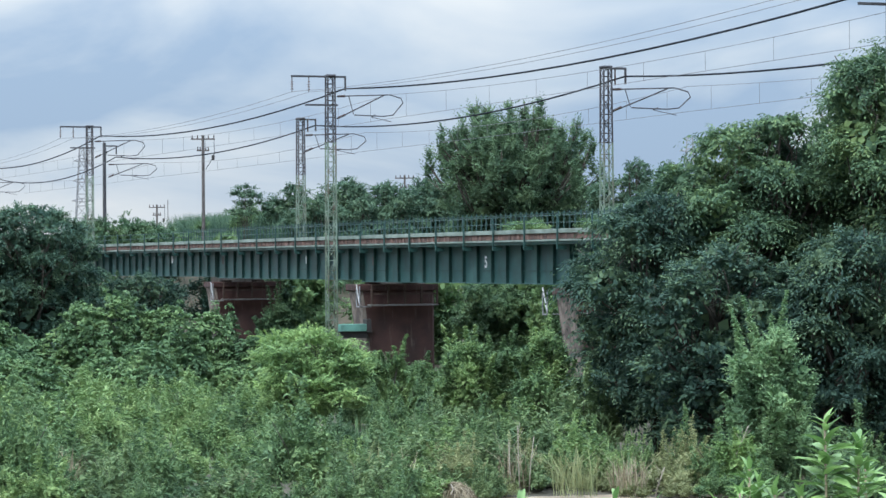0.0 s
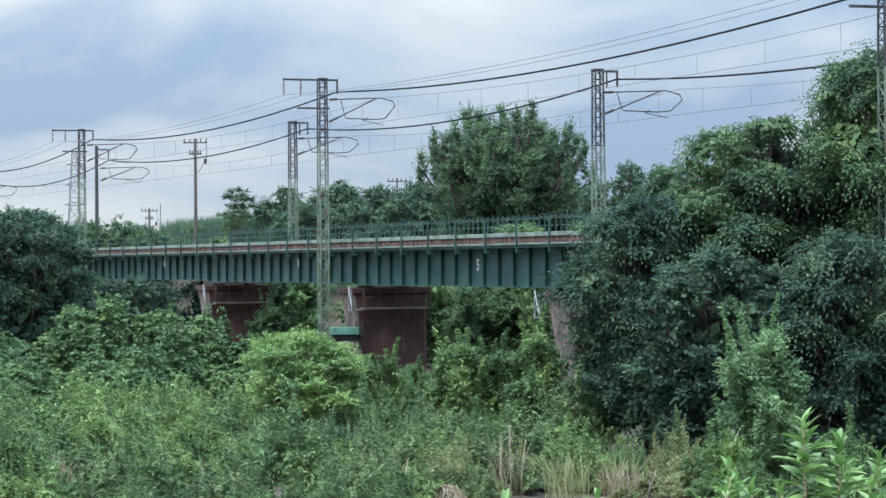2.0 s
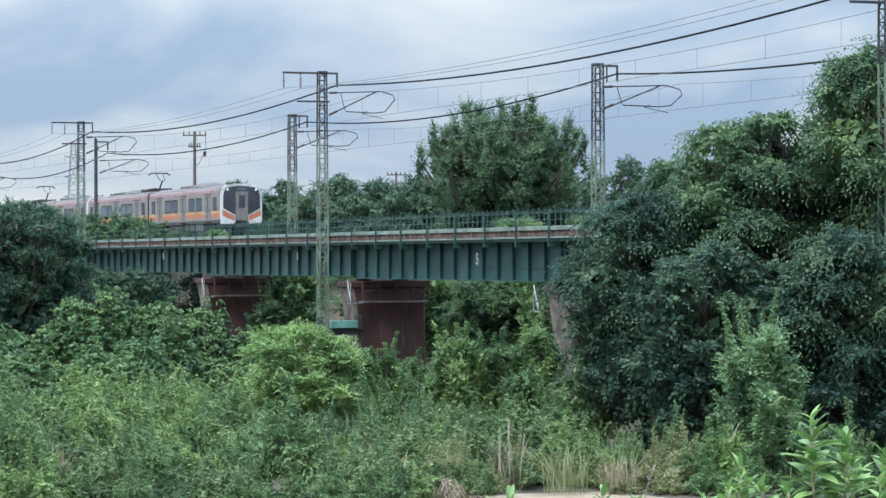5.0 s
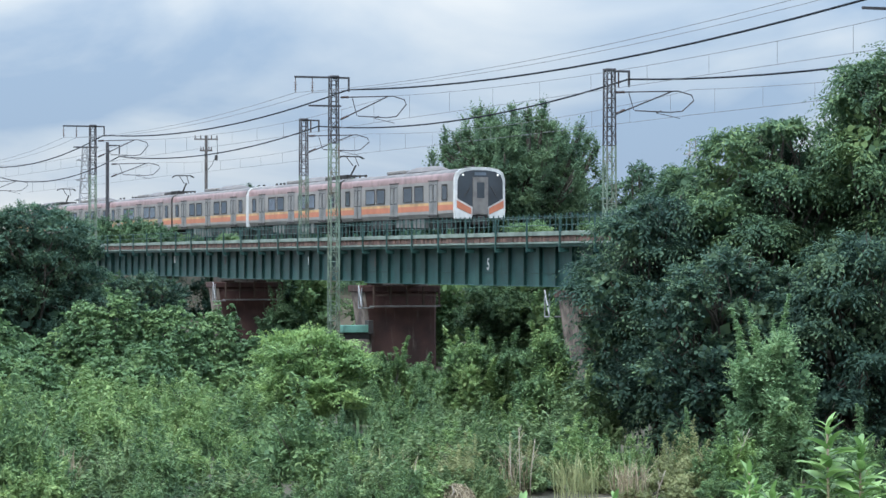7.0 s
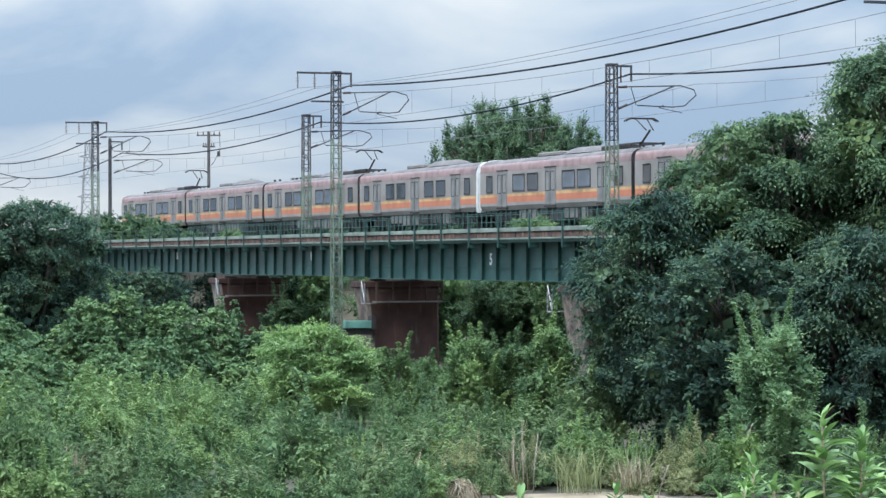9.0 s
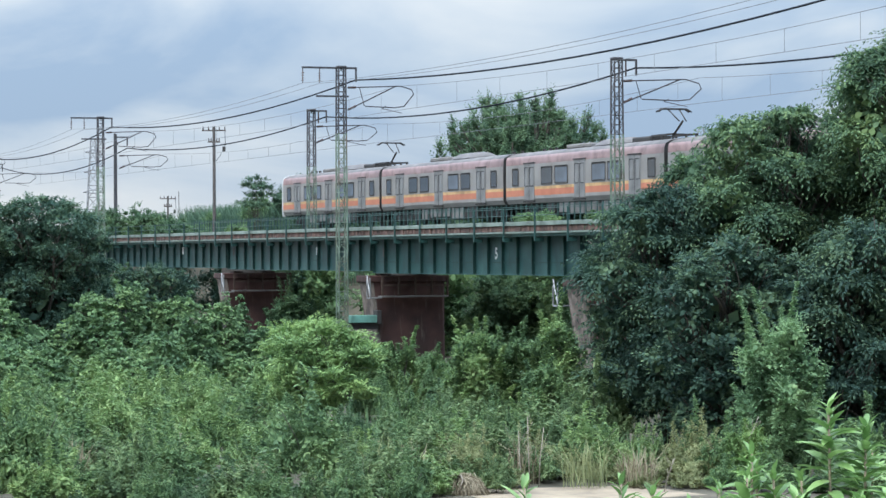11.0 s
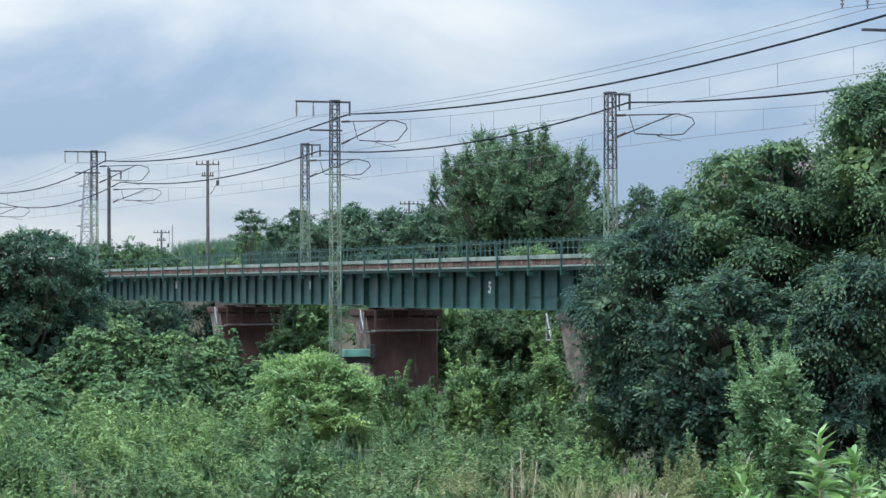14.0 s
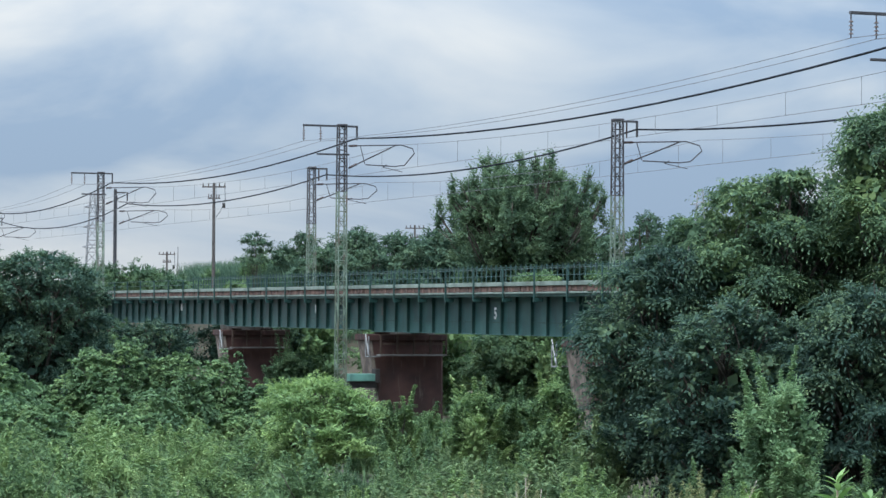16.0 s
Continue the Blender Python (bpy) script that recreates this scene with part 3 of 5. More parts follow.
# ---- overhead-line masts ----
def lattice(bm, h, w0, w1, step, leg=0.05, lace=0.018, z0=0.0):
    """Four angle legs with zigzag lacing on each face."""
    def corner(k, z):
        w = (w0 + (w1 - w0) * (z - z0) / h) / 2
        return Vector((w * (1 if k in (0, 1) else -1), w * (1 if k in (0, 3) else -1), z))
    for k in range(4):
        bar(bm, corner(k, z0), corner(k, z0 + h), leg, 4)
    n = int(h / step)
    for i in range(n):
        za, zb = z0 + h * i / n, z0 + h * (i + 1) / n
        for k in range(4):
            a, b = (k, (k + 1) % 4) if i % 2 else ((k + 1) % 4, k)
            bar(bm, corner(a, za), corner(b, zb), lace, 4)
            bar(bm, corner(k, za), corner((k + 1) % 4, za), lace, 4)


def insulator(bm, x, y, z, h):
    bar(bm, (x, y, z - h), (x, y, z), 0.025, 6)
    for i in range(4):
        zz = z - h * (0.3 + 0.17 * i)
        bar(bm, (x, y, zz - 0.03), (x, y, zz + 0.02), 0.085, 8, 0.05)


def cantilever(parent, y0, top, reach, low):
    """Registration arm: top tube with a bent end, brace, and a steady arm for the wire."""
    bm = bmesh.new()
    d = top - low
    tube(bm, [(0, y0, top), (0, y0 + reach * 0.8, top + 0.12), (0, y0 + reach * 0.97, top - 0.05), (0, y0 + reach, top - 0.3), (0, y0 + reach * 0.85, low + d * 0.12), (0, y0 + reach * 0.7, low + d * 0.05), (0, y0 + 0.95, low + d * 0.1)], 0.032, 6)
    tube(bm, [(0, y0, low - 0.1), (0, y0 + reach * 0.72, top + 0.1)], 0.035, 6)
    bar(bm, (0, y0 + 0.65, top), (0, y0 + 0.9, low + d * 0.12), 0.022, 5)
    bar(bm, (0, y0 + reach * 0.52, low), (0, y0 + reach * 0.82, low - 0.22), 0.018, 5)
    bar(bm, (0, y0 + reach * 0.52, low), (0, y0 + reach * 0.58, low + d * 0.12), 0.03, 5)
    arm = part("cantilever", bm, M_MAST_TOP, parent, "grey steel cantilever arm")
    for za, zb in ((top, top + 0.02), (low - 0.06, low + 0.12)):
        bm = bmesh.new()
        bar(bm, (0, y0 + 0.05, za), (0, y0 + 0.45, zb), 0.06, 8)
        part("insulator", bm, M_PORCELAIN, arm)


def make_mast(x, y, base, top, arm_l, arm_r, near, group, label):
    m = thing("catenary_mast", label, "railway mast", pose(x, y, base), group)
    h = top - base
    bm = bmesh.new()
    lattice(bm, h - 3.4, 0.48, 0.42, 0.5, 0.042)
    part("lower_lattice", bm, M_MAST, m)
    bm = bmesh.new()
    lattice(bm, 3.4, 0.42, 0.38, 0.42, 0.042, z0=h - 3.4)
    box(bm, -0.24, -0.24, h - 0.06, 0.24, 0.24, h + 0.06, 0.03)
    part("upper_lattice", bm, M_MAST_TOP, m, "bare dark steel lattice top")
    bm = bmesh.new()
    box(bm, -0.05, -arm_l, h - 0.1, 0.05, arm_r, h + 0.0, 0.01)
    beam = part("crossarm", bm, M_MAST_TOP, m)
    for yy in ((-arm_l + 0.05, -arm_l + 0.95) if near else (0.45,)):
        bm = bmesh.new()
        if near:
            insulator(bm, 0, yy, h - 0.1, 0.75)
        else:
            bar(bm, (0, yy, h - 0.8), (0, yy, h), 0.04, 6)
        part("insulator", bm, M_PORCELAIN, beam)
    bm = bmesh.new()
    box(bm, -0.04, arm_r - 0.08, h - 0.75, 0.04, arm_r, h)
    part("hanger", bm, M_MAST_TOP, beam)
    if near:
        bm = bmesh.new()
        box(bm, -0.05, -1.35, h - 1.55, 0.05, 0.4, h - 1.46, 0.01)
        part("lower_crossarm", bm, M_MAST_TOP, m)
    return m


NEAR_X, FAR_X = (-293.0, -240.0, -186.8, -133.4, -76.2, -22.0), (-258.0, -208.6, -158.3, -112.9, -66.0, -18.0)
NY, NTOP, FY, FTOP = 44.0, 17.05, 50.3, 16.2
for x in NEAR_X:
    mm = make_mast(x, NY, GROUND if x > -186 else 5.0, NTOP, 2.1, 0.85, True, "near lattice masts", "green and rust lattice railway mast with crossarm and insulators")
    b = GROUND if x > -186 else 5.0
    cantilever(mm, 0.35, 16.0 - b, 3.6, 14.95 - b)
for x in FAR_X:
    if abs(x + 208.6) < 1:
        mm = thing("catenary_pole", "dark slim tubular railway pole with a bracket arm", "railway mast", pose(x, FY, 7.0))
        bm = bmesh.new()
        bar(bm, (0, 0, 0), (0, 0, 9.9), 0.16, 10, 0.13)
        part("pole", bm, M_MAST_TOP, mm)
        bm = bmesh.new()
        box(bm, -0.05, -0.1, 9.6, 0.05, 1.0, 9.7)
        box(bm, -0.04, 0.9, 9.0, 0.04, 1.0, 9.6)
        part("crossarm", bm, M_MAST_TOP, mm)
    else:
        mm = make_mast(x, FY, 7.0 if x > -160 else 6.0, FTOP, 0.3, 1.0, False, "far lattice masts", "grey-green lattice railway mast with a bracket arm")
    b = 7.0 if x > -160 or abs(x + 208.6) < 1 else 6.0
    cantilever(mm, 0.3, 15.2 - b, 3.9, 14.3 - b)

# teal cable box beside the mast at the middle pier
bx = thing("cable_box", "teal painted cable box on the mast by the brick pier", "cable box", pose(-133.0, 44.15, 3.95))
bm = bmesh.new()
box(bm, -0.3, 0.1, 0.0, 0.3, 1.5, 0.38, 0.02)
part("box_body", bm, material("teal_panel", (0.13, 0.30, 0.25), 0.5, 0, grain=1.5, bump=0.05), bx)
bm = bmesh.new()
box(bm, -0.32, 1.5, -0.08, 0.32, 1.75, 0.62, 0.02)
box(bm, -0.1, 0.1, -0.35, 0.1, 1.6, -0.0)
part("bracket", bm, M_UNDER, bx)


# ---- wires ----
def line_set(name, label, xs, y, zs, drop, r, mat):
    w = thing(name, label, "overhead wire")
    for a, b in zip(xs, xs[1:]):
        bm = bmesh.new()
        tube(bm, sag((a, y, zs), (b, y, zs), drop * (1.5 if b < -180 else 1.0)), r, 5)
        part("wire", bm, mat, w)
    return w


line_set("feeder_cable", "thick black feeder cable strung between the near masts", NEAR_X, NY + 0.8, NTOP - 0.65, 0.8, 0.042, M_CABLE)
line_set("feeder_cable", "thick black feeder cable strung between the far masts", FAR_X, FY + 0.95, FTOP - 0.4, 0.8, 0.042, M_CABLE)
for yy in (-2.05, -1.15):
    line_set("transmission_wire", "thin grey wire on the mast-top insulators", NEAR_X, NY + yy, NTOP - 0.85, 0.55, 0.012, M_WIRE)


def catenary(xs, y, contact, gap, label):
    w = thing("contact_line", label, "overhead wire")
    for a, b in zip(xs, xs[1:]):
        bm = bmesh.new()
        top = sag((a, y, contact + gap), (b, y, contact + gap), 0.55, 20)
        tube(bm, top, 0.012, 5)
        part("messenger_wire", bm, M_WIRE, w)
        bm = bmesh.new()
        tube(bm, sag((a, y, contact), (b, y, contact), 0.03, 6), 0.012, 5)
        part("contact_wire", bm, M_WIRE, w)
        bm = bmesh.new()
        bar(bm, (0, 0, -1), (0, 0, 0), 0.009, 4)
        dm = bpy.data.meshes.new("dropper")
        bm.to_mesh(dm)
        bm.free()
        dm.materials.append(M_WIRE)
        for p in top[1:-1:2]:
            shared("dropper", dm, w, Matrix.Translation(p) @ Matrix.Diagonal((1, 1, p.z - contact, 1)))


catenary(NEAR_X, 47.1, 14.87, 1.25, "grey messenger and contact wires over the near track")
catenary(FAR_X, 54.4, 14.25, 1.15, "grey messenger and contact wires over the train's track")


# ---- train ----
CAR = 20.0


def side_profile():
    return ((-1.36, 0.92), (-1.475, 1.15), (-1.475, 1.31), (-1.475, 1.62), (-1.475, 1.77), (-1.475, 2.93), (-1.46, 3.2), (-1.40, 3.36), (-1.15, 3.52), (-0.6, 3.62), (0.0, 3.65))


STRIP = (0, 0, 2, 3, 0, 1, 1, 4, 4, 4)


def car_body(name, parent, m, cab):
    """Body shell of one car; cab = +1 or -1 for a driver's end, 0 for none."""
    half = side_profile()
    ring = list(half) + [(-y, z) for y, z in half[-2::-1]]
    strip = list(STRIP) + list(STRIP[::-1])
    bm = bmesh.new()
    a, b = -CAR / 2 + (0.2 if cab >= 0 else 0.3), CAR / 2 - (0.2 if cab <= 0 else 0.3)
    cuts = [a + (b - a) * i / 8 for i in range(9)]
    rows = [[bm.verts.new((x, y, z)) for y, z in ring] for x in cuts]
    for r0, r1 in zip(rows, rows[1:]):
        for k in range(len(ring) - 1):
            f = bm.faces.new((r0[k], r0[k + 1], r1[k + 1], r1[k]))
            f.material_index = strip[k]
            f.smooth = k > 4
        bm.faces.new((r0[-1], r0[0], r1[0], r1[-1])).material_index = 5
    bm.faces.new(rows[0]).material_index = 5
    bm.faces.new(rows[-1][::-1]).material_index = 5
    ob = part(name, bm, [M_STEEL, M_PINK, M_ORANGE, M_YELLOW, M_ROOF, M_UNDER], parent, "steel car body with pink, yellow and orange bands")
    ob.matrix_basis = m
    return ob


def door_mesh():
    bm = bmesh.new()
    box(bm, -0.68, -0.022, 1.08, 0.68, 0.0, 2.95, 0.01, 0)
    for s in (-1, 1):
        box(bm, s * 0.34 - 0.24, -0.032, 1.8, s * 0.34 + 0.24, -0.018, 2.78, 0.03, 1)
        box(bm, s * 0.34 - 0.3, -0.03, 1.1, s * 0.34 + 0.3, -0.021, 1.14, 0, 0)
    box(bm, -0.012, -0.028, 1.08, 0.012, -0.02, 2.95, 0, 2)
    box(bm, -0.76, -0.045, 2.96, 0.76, 0.0, 3.02, 0.0, 2)
    box(bm, -0.75, -0.05, 0.98, 0.75, 0.0, 1.05, 0.0, 2)
    me = bpy.data.meshes.new("door")
    bm.to_mesh(me)
    bm.free()
    for mt in (M_DOOR, M_GLASS, M_UNDER):
        me.materials.append(mt)
    return me


def window_mesh(w, blind):
    bm = bmesh.new()
    box(bm, -w / 2, -0.012, 1.84, w / 2, 0.0, 2.76, 0.04, 0)
    box(bm, -w / 2 + 0.05, -0.02, 1.92, w / 2 - 0.05, -0.013, 2.66, 0.0, 1)
    me = bpy.data.meshes.new("window")
    bm.to_mesh(me)
    bm.free()
    me.materials.append(M_UNDER)
    me.materials.append(M_BLIND if blind else M_GLASS)
    return me


M_DOOR = material("door_steel", (0.22, 0.22, 0.215), 0.4, 0.3, grain=1.0, bump=0.03)
DOOR = door_mesh()
WIN_A, WIN_B, WIN_S = window_mesh(1.6, True), window_mesh(1.4, False), window_mesh(0.8, False)


def cab_face(parent, s):
    """Driver's end: white mask, black glass, grey gangway door, orange wedges, lamps. s = +1 or -1."""
    x = s * (CAR / 2 - 0.3)

    def plate(nm, pts, mat, x0, x1, lab=""):
        bm = bmesh.new()
        f0 = [bm.verts.new((x + s * x0, y, z)) for y, z in pts]
        f1 = [bm.verts.new((x + s * x1, y, z)) for y, z in pts]
        n = len(pts)
        bm.faces.new(f0)
        bm.faces.new(f1)
        for i in range(n):
            bm.faces.new((f0[i], f0[(i + 1) % n], f1[(i + 1) % n], f1[i]))
        bmesh.ops.recalc_face_normals(bm, faces=bm.faces)
        bmesh.ops.bevel(bm, geom=[e for e in bm.edges if abs(e.verts[0].co.x - (x + s * x1)) < 1e-4 and abs(e.verts[1].co.x - (x + s * x1)) < 1e-4], offset=0.02, segments=2, affect="EDGES")
        return part(nm, bm, mat, parent, lab)

    plate("cab_mask", [(-1.46, 0.84), (-1.49, 1.4), (-1.48, 3.0), (-1.38, 3.36), (-1.1, 3.55), (-0.5, 3.67), (0.5, 3.67), (1.1, 3.55), (1.38, 3.36), (1.48, 3.0), (1.49, 1.4), (1.46, 0.84), (0.5, 0.84), (0.45, 1.05), (-0.45, 1.05), (-0.5, 0.84)], M_MASK, 0.0, 0.26, "white moulded driver's cab mask")
    plate("windscreen", [(-1.34, 1.95), (-1.33, 2.9), (-1.2, 3.25), (-0.9, 3.42), (-0.4, 3.5), (0.4, 3.5), (0.9, 3.42), (1.2, 3.25), (1.33, 2.9), (1.34, 1.95), (0.5, 1.5), (-0.5, 1.5)], M_GLASS, 0.2, 0.285, "black glazed front")
    for k in (-1, 1):
        plate("corner_wedge", [(k * 1.4, 1.42), (k * 1.4, 1.88), (k * 0.5, 1.42), (k * 0.5, 1.04)], M_ORANGE, 0.2, 0.275, "orange corner band")
        plate("corner_stripe", [(k * 1.36, 1.895), (k * 1.36, 1.94), (k * 0.5, 1.48), (k * 0.5, 1.435)], M_YELLOW, 0.2, 0.275)
        bm = bmesh.new()
        bar(bm, (x + s * 0.24, k * 1.02, 3.24), (x + s * 0.31, k * 1.02, 3.24), 0.055, 10)
        part("headlight", bm, M_LAMP, parent, "lit white headlight")
        bm = bmesh.new()
        bar(bm, (x + s * 0.3, k * 0.95, 2.05), (x + s * 0.33, k * 0.6, 2.6), 0.018, 5)
        part("wiper", bm, M_UNDER, parent)
    plate("gangway_door", [(-0.45, 1.08), (-0.45, 3.12), (0.45, 3.12), (0.45, 1.08)], M_UNDERBOX, 0.2, 0.34, "grey gangway door")
    plate("door_window", [(-0.24, 1.95), (-0.24, 2.85), (0.24, 2.85), (0.24, 1.95)], M_GLASS, 0.3, 0.35)
    plate("destination_sign", [(-0.36, 3.2), (-0.36, 3.4), (0.36, 3.4), (0.36, 3.2)], M_BLIND, 0.2, 0.30)
    plate("coupler_recess", [(-0.42, 0.5), (-0.42, 1.04), (0.42, 1.04), (0.42, 0.5)], M_UNDER, -0.3, 0.2)
    bm = bmesh.new()
    bar(bm, (x, 0, 0.8), (x + s * 0.55, 0, 0.8), 0.09, 8)
    box(bm, x + s * 0.4 - 0.12, -0.17, 0.62, x + s * 0.4 + 0.12, 0.17, 0.98, 0.03)
    part("coupler", bm, M_UNDER, parent)


M_LAMP = bpy.data.materials.new("headlight_glow")
M_LAMP.use_nodes = True
M_LAMP.node_tree.nodes["Principled BSDF"].inputs["Emission Color"].default_value = (1, 0.98, 0.92, 1)
M_LAMP.node_tree.nodes["Principled BSDF"].inputs["Emission Strength"].default_value = 0.5


def roof_gear(body, panto, seed):
    bm = bmesh.new()
    n = 8
    prof = [(-0.85 + 1.7 * i / n, 3.62 + 0.34 * math.sin(math.pi * i / n) ** 0.5) for i in range(n + 1)]
    ends = []
    for xx, k in ((0.2, 0.25), (0.7, 1.0), (3.1, 1.0), (3.8, 0.25)):
        ends.append([bm.verts.new((xx, y, 3.6 + (z - 3.6) * k)) for y, z in prof])
    for r0, r1 in zip(ends, ends[1:]):
        for k in range(n):
            bm.faces.new((r0[k], r0[k + 1], r1[k + 1], r1[k])).smooth = True
    bm.faces.new(ends[0][::-1])
    bm.faces.new(ends[-1])
    part("air_conditioner", bm, M_ROOF, body, "grey roof air-conditioner hood")
    bm = bmesh.new()
    box(bm, -3.4, -0.75, 3.58, -0.4, 0.75, 3.82, 0.06)
    part("roof_box", bm, M_UNDERBOX, body)
    for xx in (-6.9, -7.7, -8.6) if panto else (7.2, 8.4):
        bm = bmesh.new()
        bar(bm, (xx, 0.2, 3.58), (xx, 0.2, 3.82), 0.09, 6)
        part("roof_vent", bm, M_UNDER, body)
    if panto:
        bm = bmesh.new()
        for y in (-0.6, 0.6):
            box(bm, 6.6, y - 0.05, 3.8, 9.0, y + 0.05, 3.88)
            for xx in (6.7, 7.8, 8.9):
                bar(bm, (xx, y, 3.55), (xx, y, 3.83), 0.07, 6)
        box(bm, 6.6, -0.65, 3.78, 6.72, 0.65, 3.86)
        box(bm, 8.88, -0.65, 3.78, 9.0, 0.65, 3.86)
        part("pantograph_base", bm, M_UNDER, body)
        bm = bmesh.new()
        box(bm, 4.2, -0.55, 3.58, 6.3, 0.55, 3.86, 0.05)
        part("resistor_box", bm, M_UNDER, body)
        bm = bmesh.new()
        tube(bm, [(7.7, 0, 3.85), (8.7, 0, 4.45)], 0.06, 6)
        for y in (-0.18, 0.18):
            tube(bm, [(8.7, y, 4.45), (7.75, y * 1.6, 5.02)], 0.032, 5)
        for xx in (7.6, 7.85):
            tube(bm, [(xx, -0.85, 4.92), (xx, -0.6, 5.06), (xx, 0.6, 5.06), (xx, 0.85, 4.92)], 0.04, 5)
        for y in (-0.3, 0.3):
            bar(bm, (7.6, y, 5.03), (7.85, y, 5.03), 0.03, 5)
        part("pantograph", bm, M_UNDER, body, "raised single-arm pantograph")


def under_gear(body, seed):
    rnd = random.Random(seed)
    for bx0 in (-6.9, 6.9):
        bm = bmesh.new()
        for dx in (-1.05, 1.05):
            for y in (-0.6, 0.6):
                bar(bm, (bx0 + dx, y - 0.06, 0.43), (bx0 + dx, y + 0.06, 0.43), 0.43, 14)
        for y in (-0.95, 0.95):
            box(bm, bx0 - 1.5, y - 0.08, 0.38, bx0 + 1.5, y + 0.08, 0.62, 0.04)
            for dx in (-1.05, 1.05):
                box(bm, bx0 + dx - 0.17, y - 0.14, 0.3, bx0 + dx + 0.17, y + 0.14, 0.6, 0.03)
        box(bm, bx0 - 0.4, -1.0, 0.6, bx0 + 0.4, 1.0, 0.95)
        part("bogie", bm, M_UNDER, body)
    x = -4.6
    while x < 4.2:
        w = rnd.uniform(0.7, 1.9)
        bm = bmesh.new()
        box(bm, x, -1.3, rnd.uniform(0.3, 0.45), x + w, 1.3, 0.93, 0.03)
        part("equipment_case", bm, rnd.choice((M_UNDERBOX, M_UNDER, M_UNDERBOX)), body)
        x += w + rnd.uniform(0.15, 0.6)


def make_train():
    tr = thing("commuter_train", "six-car silver commuter train with orange, yellow and pink bands, running", "train", pose(0, 54.68, RAIL))
    cabs = (1, -1, 1, 0, 0, -1)
    pantos = (False, True, False, True, False, True)
    for i in range(6):
        xc = -CAR / 2 - i * CAR
        body = car_body("car_body", tr, pose(xc, 0, 0), cabs[i])
        rnd = random.Random(50 + i)
        for side in (-1, 1):
            def put(nm, me, xx):
                shared(nm, me, body, pose(xx, side * 1.477, 0, 0, 0, 0 if side < 0 else 180))
            for xx in (-6.55, 0.0, 6.55):
                put("door", DOOR, xx)
            for x0 in (-3.28, 3.28):
                put("window", WIN_A if rnd.random() < 0.6 else WIN_B, x0 - 0.95)
                put("window", WIN_B if rnd.random() < 0.6 else WIN_A, x0 + 0.95)
            for xx, e in ((-8.45, -1), (8.45, 1)):
                if cabs[i] != e:
                    put("window", WIN_S, xx)
                else:
                    put("cab_door", WIN_S, xx - e * 0.1)
        if cabs[i]:
            cab_face(body, cabs[i])
        if cabs[i] != 1:
            bm = bmesh.new()
            box(bm, CAR / 2 - 0.21, -0.6, 1.0, CAR / 2 + 0.21, 0.6, 3.1, 0.05)
            part("gangway", bm, M_UNDER, body)
        roof_gear(body, pantos[i], i)
        under_gear(body, i)
    return tr


train = make_train()


# ---- vegetation ----
def plume_leaves(seed, w, h, n, per, leaf, slim, girth=0.12, low=0.08):
    """Slim leaves on separate upright plumes that taper to nodding tips, dark between them."""
    rng = np.random.default_rng(seed)
    a, r = np.arange(n) * 2.4 + rng.uniform(-0.5, 0.5, n), np.sqrt((np.arange(n) + 0.5) / n) * w / 2
    top = h * (1 - 0.68 * (2 * r / w) ** 2) * rng.uniform(0.7, 1.12, n)
    foot = np.stack([np.cos(a) * r * 0.6, np.sin(a) * r * 0.6, np.zeros(n)], 1)
    tip = np.stack([np.cos(a) * r * 1.05, np.sin(a) * r * 1.05, top], 1)
    s = low + (1 - low) * rng.uniform(0, 1, (n, per)) ** 0.8
    fat = girth * w * np.minimum(1.0, (1.03 - s) * 1.9) ** 0.75 * rng.uniform(0.75, 1.3, (n, 1))
    ring = rng.uniform(0, 2 * np.pi, (n, per))
    d = np.stack([np.cos(ring), np.sin(ring), np.zeros((n, per))], -1)
    # tufts along each plume
    tuft_s = np.sin(s * rng.uniform(20, 34, (n, 1)) + ring * 1.0) * 0.25 + 0.85
    rad = fat * tuft_s * np.sqrt(rng.uniform(0.3, 1, (n, per)))
    pos = foot[:, None] + (tip - foot)[:, None] * s[..., None] + d * rad[..., None]
    nod = unit(rng.normal(size=(n, 1, 3)) * np.array((1, 1, 0)))
    pos = pos + nod * (s ** 3)[..., None] * 0.10 * h
    pos, d = pos.reshape(-1, 3), d.reshape(-1, 3)
    k = len(pos)
    pos[:, 2] = np.maximum(pos[:, 2], 0.06)
    along = d + np.array((0, 0, 0.22)) + rng.normal(size=pos.shape) * 0.3
    face = np.array((0, 0, 1.0)) - d * 0.2 + rng.normal(size=pos.shape) * 0.35
    return leaves(pos, along, face, leaf * rng.uniform(0.6, 1.4, k), leaf * slim * rng.uniform(0.8, 1.3, k))


def plant(name, label, category, off, far, lobes, mat, seed, base=None, **kw):
    x, y = spot(off, far)
    return tree(name, label, category, x, y, (ground_z(x, y) - 0.1) if base is None else base, lobes, mat, seed, **kw)


BROAD = dict(spacing=0.5, reach=0.5, sprays=4, frond=7, leaf=0.21, slim=0.62, droop=0.3, core=2.0, under=-0.35)
FERNY = dict(spacing=0.52, reach=0.9, sprays=4, frond=11, leaf=0.23, slim=0.4, droop=0.55, rise=0.2, core=3.0, under=-0.4, inside=0.36)
FAR = dict(spacing=0.9, reach=0.85, sprays=3, frond=8, leaf=0.36, slim=0.5, core=2.5)
VINES = dict(spacing=0.42, reach=0.3, sprays=3, frond=5, leaf=0.24, slim=0.75, droop=0.5)

